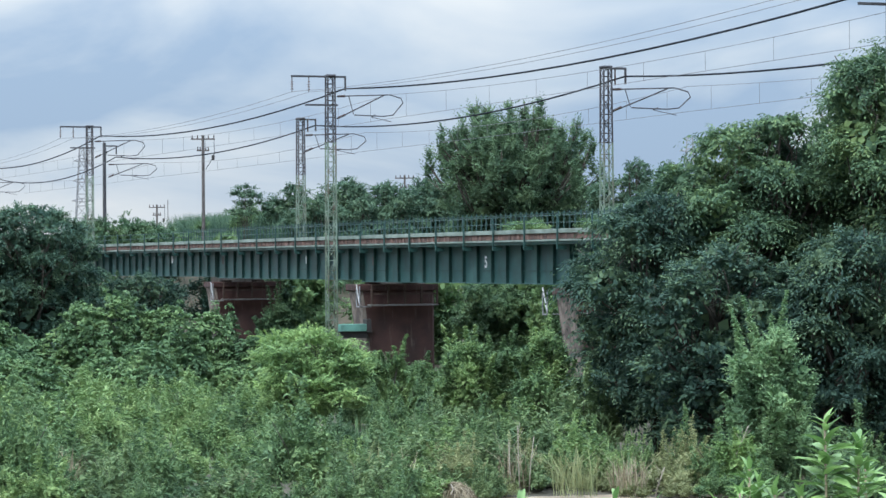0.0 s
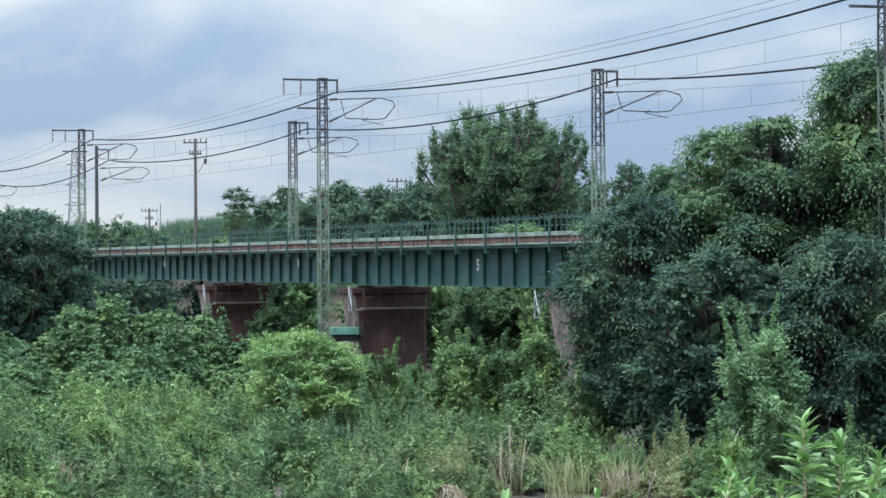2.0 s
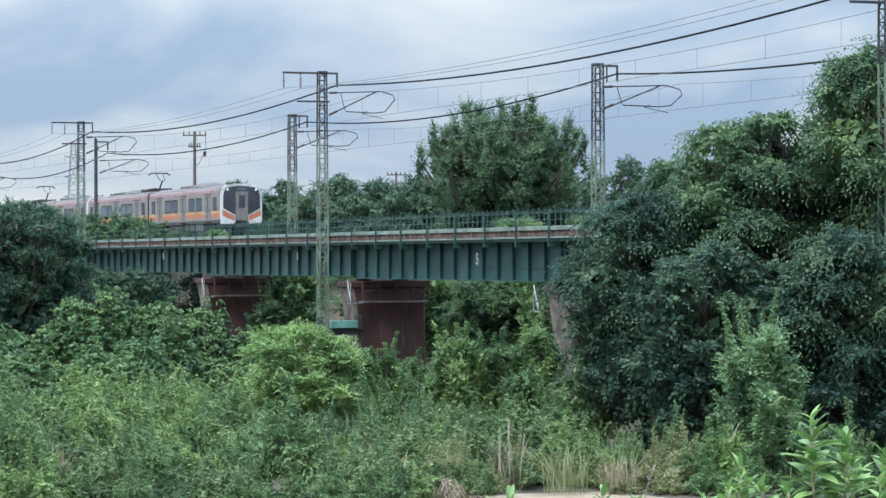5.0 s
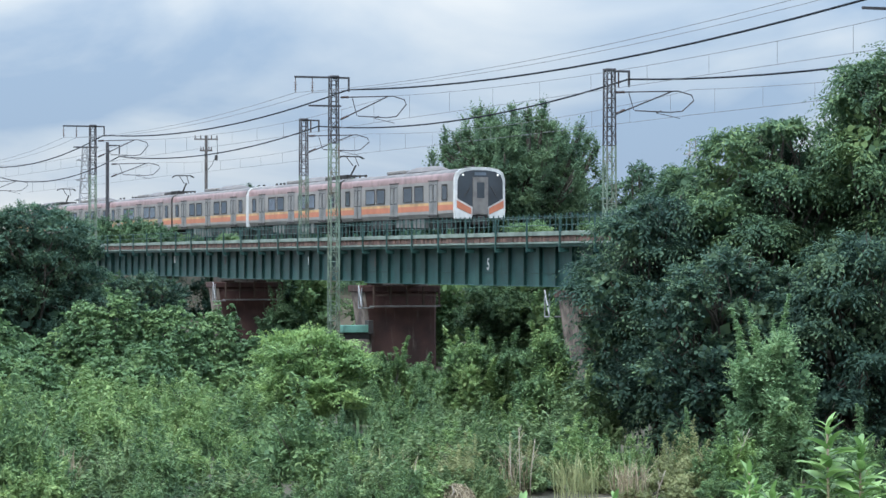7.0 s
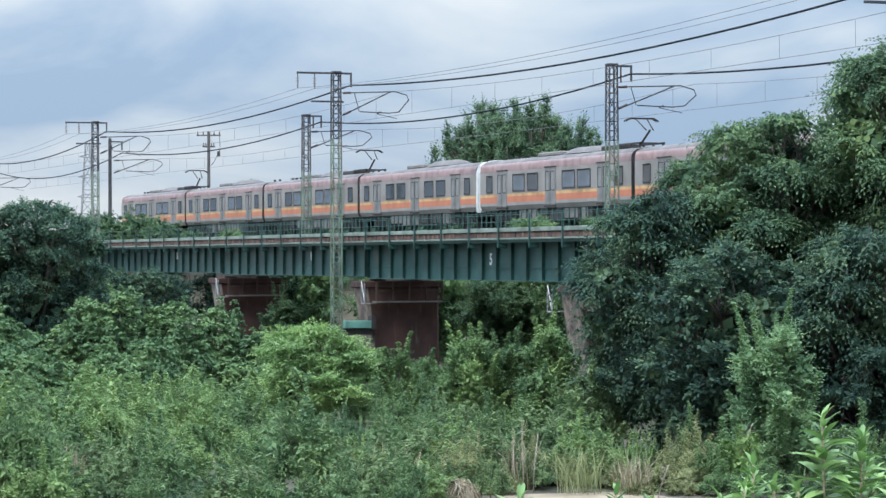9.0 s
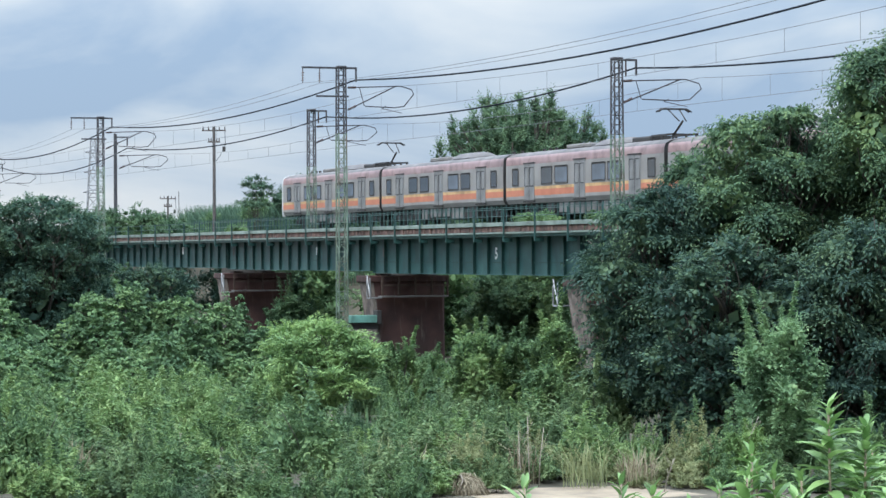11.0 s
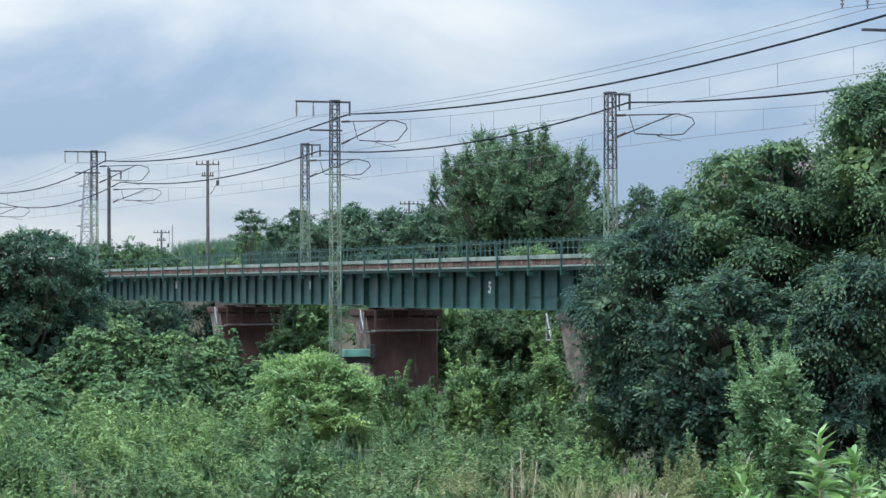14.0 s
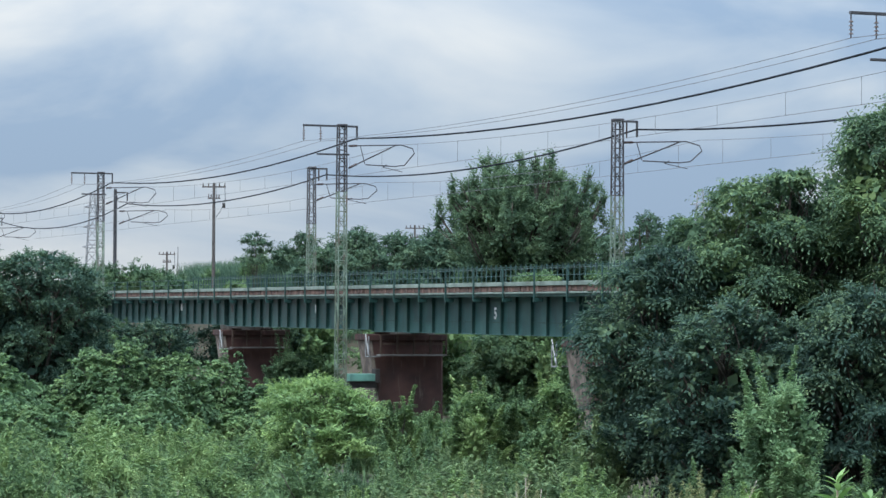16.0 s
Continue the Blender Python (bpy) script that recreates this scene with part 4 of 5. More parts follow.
# tall trees beside the bridge
RIVER = "tall dark green tree with tiers of feathery foliage"
plant("tree", RIVER, "tree", 7.1, 90, canopy(1, 5.4, 5.5, 8.8, 0.05, 30, 0.21, 0.45), L_DARK, 1, trunk_r=0.25, group="riverside trees", **FERNY)
plant("tree", RIVER, "tree", 10.6, 91, canopy(2, 6.4, 6, 11.5, 0.05, 40, 0.21, 0.5), L_CANOPY, 2, trunk_r=0.28, group="riverside trees", **FERNY)
plant("tree", RIVER, "tree", 15.2, 90, canopy(3, 7.2, 7, 13.8, 0.05, 42, 0.2, 0.5), L_CANOPY, 3, trunk_r=0.3, group="riverside trees", **FERNY)
plant("tree", "dense dark broadleaf tree at the bridge end", "tree", 8.5, 85, canopy(4, 5.2, 4.5, 7.2, 0.0, 28, 0.17, 0.6), L_DARK, 4, trunk_r=0.2, group="riverside trees", **BROAD)
plant("tree", RIVER, "tree", 12.4, 84, canopy(5, 5.6, 4.5, 7.6, 0.0, 26, 0.2, 0.45), L_DARK, 5, trunk_r=0.2, group="riverside trees", **FERNY)


def plumed(name, label, category, off, far, w, h, mat, seed, n, per, group="", leaf=0.15, slim=0.3):
    """A bushy plant of feathery upright plumes over a loose inner crown."""
    x, y = spot(off, far)
    t = thing(name, label, category, pose(x, y, ground_z(x, y) - 0.05), group)
    lobes = canopy(seed, w * 0.8, w * 0.8, h * 0.8, 0.0, 12, 0.17, 1.4)
    part("trunk", limbs(seed, lobes, 0.06), M_BARK, t)
    sprays = crown_leaves(seed + 2, lobes, spacing=0.36, reach=0.5, sprays=3, frond=10, leaf=leaf, slim=slim * 1.1, droop=0.2, rise=0.8, core=2.5, under=-0.6, inside=0.2)
    quads("crown", np.concatenate([sprays, plume_leaves(seed + 1, w * 0.95, h * 1.02, n, per, leaf, slim, 0.085, 0.3)]), mat, t)


plumed("small_tree", "fresh green feathery small tree before dark trees", "tree", 9.5, 79, 3.0, 5.7, L_FERN, 6, 34, 420, leaf=0.17)
plumed("bush", "yellow-green low feathery bush under dark trees", "bush", 8.2, 76.4, 1.7, 2.0, L_BRIGHT, 8, 16, 260)
# left clump
LEFT = "spreading dark green tree overhanging the bridge end"
plant("tree", LEFT, "tree", -22.6, 150, canopy(11, 6.8, 8, 9.9, 0.0, 30, 0.19, 0.45), L_LEFT, 11, trunk_r=0.3, group="left bank trees", **BROAD)
plant("tree", LEFT, "tree", -27.0, 150, canopy(12, 9, 8, 10.2, 0.0, 30, 0.19, 0.45), L_LEFT, 12, trunk_r=0.3, group="left bank trees", **BROAD)
plant("tree", "slender dark green tree at the clump edge", "tree", -20.5, 152, canopy(18, 3.4, 3.8, 8.9, 0.0, 20, 0.22, 0.5), L_LEFT, 18, trunk_r=0.15, group="left bank trees", **BROAD)
plant("tree", "dark vine-hung tree in the shade of the bridge", "tree", -16.7, 152, canopy(17, 5.0, 4, 6.0, 0.0, 20), L_DARK, 17, trunk_r=0.2, **BROAD)
VINE = "rounded bush smothered in green climbing vines"
for i, (o, f, w, h) in enumerate(((-15.9, 128, 3.8, 6.6), (-13.2, 129, 4.4, 5.2), (-11.0, 131, 4.0, 4.4), (-20.6, 126, 5.5, 4.4), (-9.0, 130, 5.0, 3.6), (-13.9, 122, 5.5, 3.6), (-18.6, 120, 5.5, 3.3), (-6.4, 124, 5, 3.0))):
    plant("bush", VINE, "bush", o, f, mound(13 + i, w, 4.5, h, 14), L_VINE, 13 + i, trunk_r=0.1, group="vine mounds", **VINES)
# middle
plant("small_tree", "bright green low tree with spreading feathery fronds", "tree", -5.1, 105, canopy(21, 6.8, 4.6, 4.1, 0.1, 24, 0.15, 0.3), L_BRIGHT, 21, trunk_r=0.12, spacing=0.46, reach=0.85, sprays=3, leaf=0.25, slim=0.36, frond=12, droop=0.4, rise=0.35, core=1.5, under=0.0, inside=0.3)
plumed("bush", "tall reedy green growth at the foot of a pier", "bush", -9.0, 156, 3.6, 5.2, L_MID, 91, 26, 220, "pier bushes", 0.24)
plant("bush", "mid-green bush growing between the bridge piers", "bush", 3.7, 166, canopy(92, 6.5, 5, 5.6, 0.0, 16, 0.22, 0.7), L_MID, 92, base=GROUND, trunk_r=0.08, group="pier bushes", **BROAD)
SHRUB = "green leafy shrub with light growing tips"
for i, (o, f, w, h) in enumerate(((0.9, 106, 3.0, 4.4), (2.5, 107, 2.4, 3.9), (4.0, 106, 2.6, 4.7), (5.9, 100, 2.4, 3.3), (-1.7, 103, 1.1, 3.9), (3.2, 98, 2.0, 3.0))):
    plumed("bush", SHRUB, "bush", o, f, w, h, L_REED if i in (0, 2, 4) else L_PLAIN if i != 3 else L_SAGE, 22 + i * 3, 20, 240, "middle shrubs", 0.2, 0.36)
for i, (o, f, w, h) in enumerate(((-0.9, 122, 3.4, 2.4), (1.6, 124, 3.2, 2.6), (-3.4, 126, 3.0, 2.6), (4.4, 124, 3.2, 3.2))):
    plumed("bush", "mid-green scrub before the brick pier", "bush", o, f, w, h, L_VINE, 190 + i * 3, 18, 160, "pier scrub", 0.22, 0.36)
# behind the railway


def poplar_lobes(seed, w, d, h):
    """A broad dome of upright boughs, each of which ends in a slim leader."""
    rnd = random.Random(seed)
    out = canopy(seed, w * 0.86, d * 0.86, h * 0.92, 0.2, 40, 0.125, 1.1)
    for i in range(46):
        a, r = i * 2.4, math.sqrt((i + 0.5) / 46)
        top = h * (0.66 + 0.34 * math.sqrt(max(0, 1 - (r * 0.97) ** 2))) * rnd.uniform(0.93, 1.03)
        x, y = math.cos(a) * r * w / 2, math.sin(a) * r * d / 2
        out.append((x, y, top - 1.3, rnd.uniform(0.25, 0.5), rnd.uniform(0.25, 0.5), rnd.uniform(1.1, 1.8)))
    return out


plant("tree", "large rounded green tree behind the railway", "tree", 5.3, 200, poplar_lobes(31, 16.0, 12.5, 18.3), L_HAZE, 31, trunk_r=0.5, spacing=0.72, reach=0.9, sprays=4, frond=9, leaf=0.34, slim=0.42, droop=0.05, rise=1.0, core=2.2, under=-0.6, inside=0.36)
for i, (o, f, w, h) in enumerate(((13.2, 190, 6, 13.6), (15.6, 190, 5.0, 13.4), (18.0, 190, 5, 13.2), (-12.2, 235, 6, 13.4), (-8.4, 237, 7.0, 13.7), (-5.0, 235, 6.6, 13.9), (-1.6, 236, 6.6, 13.9), (1.5, 235, 7, 12.8), (-14.2, 240, 5, 11.4), (10.5, 215, 6, 12.5), (-10.2, 228, 5.4, 11.9), (-6.6, 228, 5.6, 12.2), (-3.2, 228, 5.6, 12.5))):
    plant("tree", "mid-green tree in the row behind the railway", "tree", o, f, canopy(40 + i, w, w, h, 0.1, 16, 0.24, 0.7), L_FAR, 40 + i, base=GROUND, trunk_r=0.2, group="trees behind the railway", **FAR)
AIRY = [(dx, dy, z, r, r, 0.28) for dx, dy, z, r in ((-1.6, 0, 10.9, 1.1), (0.2, 0.5, 11.6, 1.3), (1.3, 0, 12.2, 1.1), (-0.7, 0, 12.4, 1.1), (1.9, -0.4, 10.7, 1.0), (0.3, 0, 12.9, 0.9))]
plant("tree", "open airy tree standing above the grassy bank", "tree", -16.9, 235, AIRY, L_FAR, 49, base=GROUND, trunk_r=0.08, spacing=0.6, reach=0.6, sprays=3, frond=7, leaf=0.32, slim=0.5, core=0.8)
for i in range(17):
    x, y = -216 + i * 7.5, 60.5 + (i * 5 % 7) * 0.8
    tree("bush", "dark undergrowth seen beneath the bridge", "bush", x, y, GROUND, canopy(60 + i, 8.5, 5, 6.2 + (i * 7 % 4) * 0.5, 0.0, 14), L_VINE, 60 + i, trunk_r=0.12, group="undergrowth behind the bridge", spacing=1.15, reach=0.9, sprays=3, frond=8, leaf=0.36, slim=0.5, core=2.0)
for i, (x, y, h) in enumerate(((-195.5, 47.5, 5.5), (-195.0, 51.0, 6.1), (-194.0, 55.0, 5.9), (-193.0, 58.8, 6.4), (-198.0, 43.0, 6.4))):
    tree("bush", "dark undergrowth in the shade of the bridge end", "bush", x, y, GROUND, canopy(170 + i, 4.8, 3.6, h, 0.0, 14, 0.24), L_LEFT, 170 + i, trunk_r=0.1, group="undergrowth behind the bridge", **FAR)
# on the railway bank
for i, (o, f, w, h, b) in enumerate(((-21.4, 198, 6.4, 3.5, 7.6), (-25.2, 198, 5, 3.3, 7.6), (-22.9, 188, 3.4, 5.2, 3.0))):
    plant("bush", "green bush growing on the railway bank", "bush", o, f, mound(75 + i, w, w, h, 9), L_MID, 75 + i, base=b, trunk_r=0.08, group="bank bushes", **BROAD)


for i in range(7):
    x, y = -252 + i * 6.2, 66 + (i * 3 % 5) * 0.9
    tree("bush", "light green scrub on the grassy bank", "bush", x, y, ground_z(x, y) - 0.2, mound(130 + i, 4.8, 3.4, 2.1 + (i * 5 % 4) * 0.5, 8), L_VINE, 130 + i, trunk_r=0.05, group="bank scrub", spacing=0.6, reach=0.6, sprays=4, frond=8, leaf=0.3, slim=0.36, droop=0.2, rise=0.9, core=1.5)
# creepers that have climbed on to the deck
for i, (x, y, w, h) in enumerate(((-96.5, 48.7, 3.4, 0.85), (-103.0, 48.8, 4.0, 0.6), (-119.0, 48.8, 4.6, 0.5), (-91.0, 48.6, 3.4, 0.95), (-86.0, 45.9, 2.6, 0.9), (-111.0, 48.8, 2.4, 0.42), (-170.0, 48.8, 4.0, 0.6))):
    tree("creeper", "light green creeper spreading over the bridge deck", "climbing plant", x, y, GTOP + 0.4, mound(150 + i, w, 0.8, h, 6), L_VINE, 150 + i, trunk_r=0.015, group="deck creepers", spacing=0.3, reach=0.28, sprays=3, frond=6, leaf=0.15, slim=0.5, core=0.5)


def blades(seed, n, area, height, width, lean=0.35):
    """Curved grass blades, two quads each; area(rng, n) gives the foot points (n, 3)."""
    rng = np.random.default_rng(seed)
    foot = area(rng, n)
    h = height * rng.uniform(0.55, 1.15, n)
    az = rng.uniform(0, 2 * np.pi, n)
    d = np.stack([np.cos(az), np.sin(az), np.zeros(n)], 1)
    s = np.stack([-np.sin(az), np.cos(az), np.zeros(n)], 1) * (width * rng.uniform(0.6, 1.4, n) / 2)[:, None]
    ln = (h * lean * rng.uniform(0.2, 1.6, n))[:, None]
    mid_p = foot + np.array((0, 0, 1.0)) * (h * 0.62)[:, None] + d * ln * 0.3
    tip = foot + np.array((0, 0, 1.0)) * h[:, None] + d * ln
    low = np.stack([foot - s * 0.6, foot + s * 0.6, mid_p + s, mid_p - s], 1)
    top = np.stack([mid_p - s, mid_p + s, tip + s * 0.1, tip - s * 0.1], 1)
    return np.concatenate([low, top])


def shrub_mesh(seed, w, h, leaf, slim):
    """A bushy riverside shrub: a crowd of leafy shoots of uneven height that nod at their tips, over a loose inner crown."""
    rnd3 = random.Random(seed)
    lobes = []
    for i in range(6):
        a, r = i * 2.4 + rnd3.uniform(-0.4, 0.4), math.sqrt((i + 0.3) / 6) * w * 0.4
        hh = h * (1 - 0.4 * (2 * r / w) ** 2) * rnd3.uniform(0.6, 0.85)
        rr = w * rnd3.uniform(0.14, 0.2)
        lobes.append((math.cos(a) * r, math.sin(a) * r, hh * 0.55, rr, rr, hh * 0.36))
    sprays = crown_leaves(seed, lobes, spacing=0.4, reach=0.42, sprays=3, frond=8, leaf=leaf, slim=slim, droop=0.25, rise=0.6, core=3.5, under=-0.6, inside=0.15)
    return np.concatenate([sprays, plume_leaves(seed + 5, w * 0.95, h * 1.1, 24, 88, leaf * 1.1, slim, 0.085, 0.3)])


def shrub(label, seed, w, h, leaf, slim, mat, group):
    t = thing("shrub", label, "shrub", None, group)
    bm = bmesh.new()
    rnd = random.Random(seed)
    for _ in range(5):
        a = rnd.uniform(0, 6.28)
        tube(bm, [(0, 0, -0.1), (math.cos(a) * w * 0.15, math.sin(a) * w * 0.15, h * 0.45), (math.cos(a) * w * 0.33, math.sin(a) * w * 0.33, h * 0.7)], 0.012, 4, 0.4)
    part("stem", bm, M_BARK, t)
    quads("foliage", shrub_mesh(seed, w, h, leaf, slim), mat, t)
    return t


WILLOW = [shrub("fresh green willowy riverside shrub", 100 + i, 2.5, 2.0, 0.18, 0.32, m, "willowy shrubs") for i, m in enumerate((L_REED, L_SAGE, L_PLAIN, L_REED, L_PLAIN, L_REED, L_MID))]
DULL = [shrub("olive-brown drying riverside shrub", 110 + i, 2.5, 1.9, 0.14, 0.3, L_OLIVE, "olive shrubs") for i in range(2)]
rnd = random.Random(7)


def scatter(kinds, o0, o1, f0, f1, step, lo, hi, tall=1.0):
    """Copies of the shrubs over a stretch of the plain; the first stand of each kind stays where it was built."""
    f = f0
    while f < f1:
        o = o0 + rnd.uniform(0, step)
        while o < o1:
            x, y = spot(o * f / 100, f + rnd.uniform(-step, step) * 0.4)
            o += step * rnd.uniform(0.75, 1.25)
            far, off = -x * C20 + y * S20, x * S20 + y * C20
            if noise.noise(Vector((x * 0.35, y * 0.35, 5))) < -0.12:
                continue
            s = rnd.uniform(lo, hi) * (1 + 0.5 * noise.noise(Vector((x * 0.3, y * 0.3, 9))))
            if 96 < far < 104 and -5.6 < off < 0.2:
                s = min(s, 0.85)
            if far < 79 and -3.7 < off < -2.2:
                s = min(s, 0.62)
            if 79 < far < 97 and -6 < off < 0.4:
                s = min(s, 0.82)
            # growth is lower towards the railway
            rise = min(s * rnd.uniform(0.8, 1.5) * tall, (6.5 - 0.0335 * far) / 2.15 * rnd.uniform(0.86, 1.06))
            m = pose(x, y, ground_z(x, y) - 0.05, 0, 0, rnd.uniform(0, 360)) @ Matrix.Diagonal((s * rnd.uniform(0.8, 1.2), s * rnd.uniform(0.8, 1.2), rise, 1))
            k = rnd.choice(kinds)
            if k.name not in placed:
                placed.add(k.name)
                k.matrix_basis = m
            else:
                copy_thing(k, m)
        f += step * rnd.uniform(0.8, 1.1)


placed = set()
scatter(WILLOW[3:6] + WILLOW[:1], -17.5, -6.5, 79, 120, 3.2, 0.85, 1.4, 1.0)
scatter(WILLOW[1:], -6.5, 5.5, 79, 100, 2.5, 0.7, 1.2, 0.95)
scatter(WILLOW[2:], 4.6, 8.2, 79, 84, 2.0, 0.6, 0.95)
scatter(WILLOW[2:3], 8.2, 17, 78, 80, 2.2, 0.6, 0.9)
scatter(WILLOW[1:3] + WILLOW[3:4] + WILLOW[6:], -17.5, -0.6, 70, 78, 2.2, 0.65, 1.15, 0.9)
scatter(WILLOW[2:3] + WILLOW[6:], -17.5, -1.0, 63, 70, 2.4, 0.45, 0.7, 0.8)
scatter(WILLOW[1:3] + DULL, -0.6, 3.2, 74.5, 78, 1.5, 0.5, 0.95)
scatter(WILLOW[2:3] + WILLOW[6:], 9.8, 17, 72, 78, 1.7, 0.6, 0.9, 0.75)
scatter(DULL + DULL + WILLOW[1:2], 2.6, 9.8, 75.5, 79, 1.4, 0.75, 1.15, 0.8)
scatter(WILLOW[2:3] + WILLOW[6:], -6.8, 5.5, 107, 123, 2.6, 0.7, 1.0, 0.9)


for o, f, k in ((5.0, 77.4, 1.05), (6.0, 77.0, 1.2), (7.1, 77.5, 1.2), (4.1, 77.8, 0.95)):
    x, y = spot(o, f)
    copy_thing(DULL[0], pose(x, y, ground_z(x, y) - 0.05, 0, 0, o * 90) @ Matrix.Diagonal((k, k, k * 1.1, 1)))


# ---- grass ----
def strip(o0, o1, f0, f1):
    def area(rng, n):
        f = rng.uniform(f0, f1, n)
        o = rng.uniform(o0, o1, n) * f / 100
        x, y = -f * C20 + o * S20, f * S20 + o * C20
        return np.stack([x, y, np.full(n, GROUND)], 1)
    return area


def ridge_area(rng, n):
    x, y = rng.uniform(-262, -212, n), rng.uniform(66, 76, n)
    z = np.array([ground_z(a, b) for a, b in zip(x, y)]) - 0.1
    return np.stack([x, y, z], 1)


tagged(quads("bank_grass", blades(301, 22000, ridge_area, 2.5, 0.06), L_FAR), "tall light green grass on the bank behind the railway", "grass", kind="stuff")
tagged(quads("plain_grass", blades(302, 6000, strip(-17.5, 17, 77, 128), 1.1, 0.025), L_PLAIN), "tall green grass between the shrubs on the plain", "grass", kind="stuff")


def tuft(off, far, n, h, w, label, seed, mat=M_STRAW):
    x, y = spot(off, far)

    def area(rng, k):
        a, r = rng.uniform(0, 2 * np.pi, k), np.sqrt(rng.uniform(0, 1, k)) * w
        return np.stack([np.cos(a) * r, np.sin(a) * r, np.zeros(k)], 1)
    ob = quads("grass_tuft", blades(seed, n, area, h, 0.022, 0.6), mat)
    ob.matrix_basis = pose(x, y, ground_z(x, y))
    return tagged(ob, label, "grass", "dry grass tufts")


DRY = "tuft of tan dried grass"
for i, (o, f, h, w) in enumerate(((-1.75, 76.5, 1.4, 0.5), (-1.2, 76, 1.2, 0.4), (0.6, 76, 1.2, 0.35), (2.0, 77, 1.3, 0.35), (-8.6, 76, 1.2, 0.4), (-10.6, 76, 1.3, 0.4), (3.7, 76, 1.3, 0.5), (5.2, 76, 1.1, 0.4), (-11.6, 75, 1.0, 0.6), (-5.2, 75.5, 0.9, 0.4))):
    tuft(o, f, 90, h, w * 1.3, DRY + " beside the green shrubs", 320 + i, M_STRAW if i % 2 else L_OLIVE)


def bare_stem(off, far, h, lean, seed, label, r=0.022, twigs=3):
    x, y = spot(off, far)
    rnd2 = random.Random(seed)
    bm = bmesh.new()
    tip = Vector((lean * S20, lean * C20, h))
    m = tip * 0.5 + Vector((rnd2.uniform(-0.06, 0.06), rnd2.uniform(-0.06, 0.06), 0))
    tube(bm, [(0, 0, 0), m, tip], r, 5, 0.6)
    for _ in range(twigs):
        a = tip * rnd2.uniform(0.45, 0.9)
        tube(bm, [a, a + Vector((rnd2.uniform(-0.2, 0.2), rnd2.uniform(-0.2, 0.2), rnd2.uniform(0.15, 0.4)))], r * 0.5, 4, 0.5)
    ob = part("dead_stem", bm, M_DEADWOOD)
    ob.matrix_basis = pose(x, y, ground_z(x, y) - 0.05)
    return tagged(ob, label, "dead branch", "dead stems")


PALE = "bleached bare dead stem standing among shrubs"
for i, (o, f, h, l, k) in enumerate(((-3.42, 77, 2.05, 0.05, 0), (2.15, 76, 2.0, -0.05, 3), (2.4, 76, 1.7, 0.15, 2), (1.95, 76, 1.6, -0.1, 2), (5.75, 74.5, 0.95, 0.3, 4), (-3.2, 77, 1.6, 0.0, 1), (-8.0, 78, 1.5, 0.3, 2), (7.7, 76, 2.0, 0.8, 2))):
    bare_stem(o, f, h, l, 400 + i, PALE, 0.028 if i == 0 else 0.016, k + 1)


def straw_heap(off, far):
    x, y = spot(off, far)
    t = thing("straw_heap", "rounded heap of dry grey-brown vines and straw on sand", "straw heap", pose(x, y, ground_z(x, y) - 0.03))
    rnd2 = random.Random(9)
    bm = bmesh.new()
    for i in range(260):
        a, sp = rnd2.uniform(0, 6.283), rnd2.uniform(0.3, 0.72)
        hh = rnd2.uniform(0.35, 0.62)
        b = a + math.pi + rnd2.uniform(-0.9, 0.9)
        p0, p1 = Vector((math.cos(a) * sp, math.sin(a) * sp, 0)), Vector((math.cos(b) * sp, math.sin(b) * sp, 0))
        tube(bm, [p0, p0.lerp(p1, 0.2) + Vector((0, 0, hh * 0.8)), p0.lerp(p1, 0.5) + Vector((0, 0, hh)), p0.lerp(p1, 0.8) + Vector((0, 0, hh * 0.75)), p1], rnd2.uniform(0.006, 0.014), 3)
    part("straw", bm, M_STRAW, t)
    bm = bmesh.new()
    ring = [(0.1 + 0.34 * math.cos(k * 0.55), -0.3 + 0.1 * math.sin(k), 0.3 + 0.3 * math.sin(k * 0.55)) for k in range(9)]
    tube(bm, ring, 0.02, 5)
    part("bent_vine", bm, M_DEADWOOD, t, "pale bent vine loop")


straw_heap(0.35, 73.5)

# ---- distance: poles and pylons ----
def utility_pole(off, far, top, label, arms=True, r=0.17):
    x, y = spot(off, far)
    z0 = ground_z(x, y)
    t = thing("utility_pole", label, "utility pole", pose(x, y, z0 - 0.2, 0, 0, -20), "utility poles")
    h = top - z0 + 0.2
    bm = bmesh.new()
    bar(bm, (0, 0, 0), (0, 0, h), r, 10, r * 0.75)
    part("pole", bm, M_WOODPOLE, t)
    if arms:
        for z, w in ((h - 0.35, 1.05), (h - 1.35, 0.55)):
            bm = bmesh.new()
            box(bm, -0.06, -w, z - 0.06, 0.06, w, z + 0.06, 0.01)
            beam = part("crossarm", bm, M_WOODPOLE, t)
            for yy in (-w + 0.1, -w * 0.45, w * 0.45, w - 0.1):
                bm = bmesh.new()
                bar(bm, (0, yy, z + 0.06), (0, yy, z + 0.34), 0.06, 7, 0.04)
                part("insulator", bm, M_PORCELAIN, beam)
        bm = bmesh.new()
        tube(bm, [(0, 0.95, h - 0.35), (0, 1.0, h - 1.6), (0, 0.5, h - 2.6), (0, 0.2, h - 3.0)], 0.03, 4)
        part("drop_cable", bm, M_CABLE, t)
        bm = bmesh.new()
        box(bm, -0.15, 0.75, h - 2.2, 0.15, 1.0, h - 1.75, 0.03)
        part("switch_box", bm, M_UNDER, t)


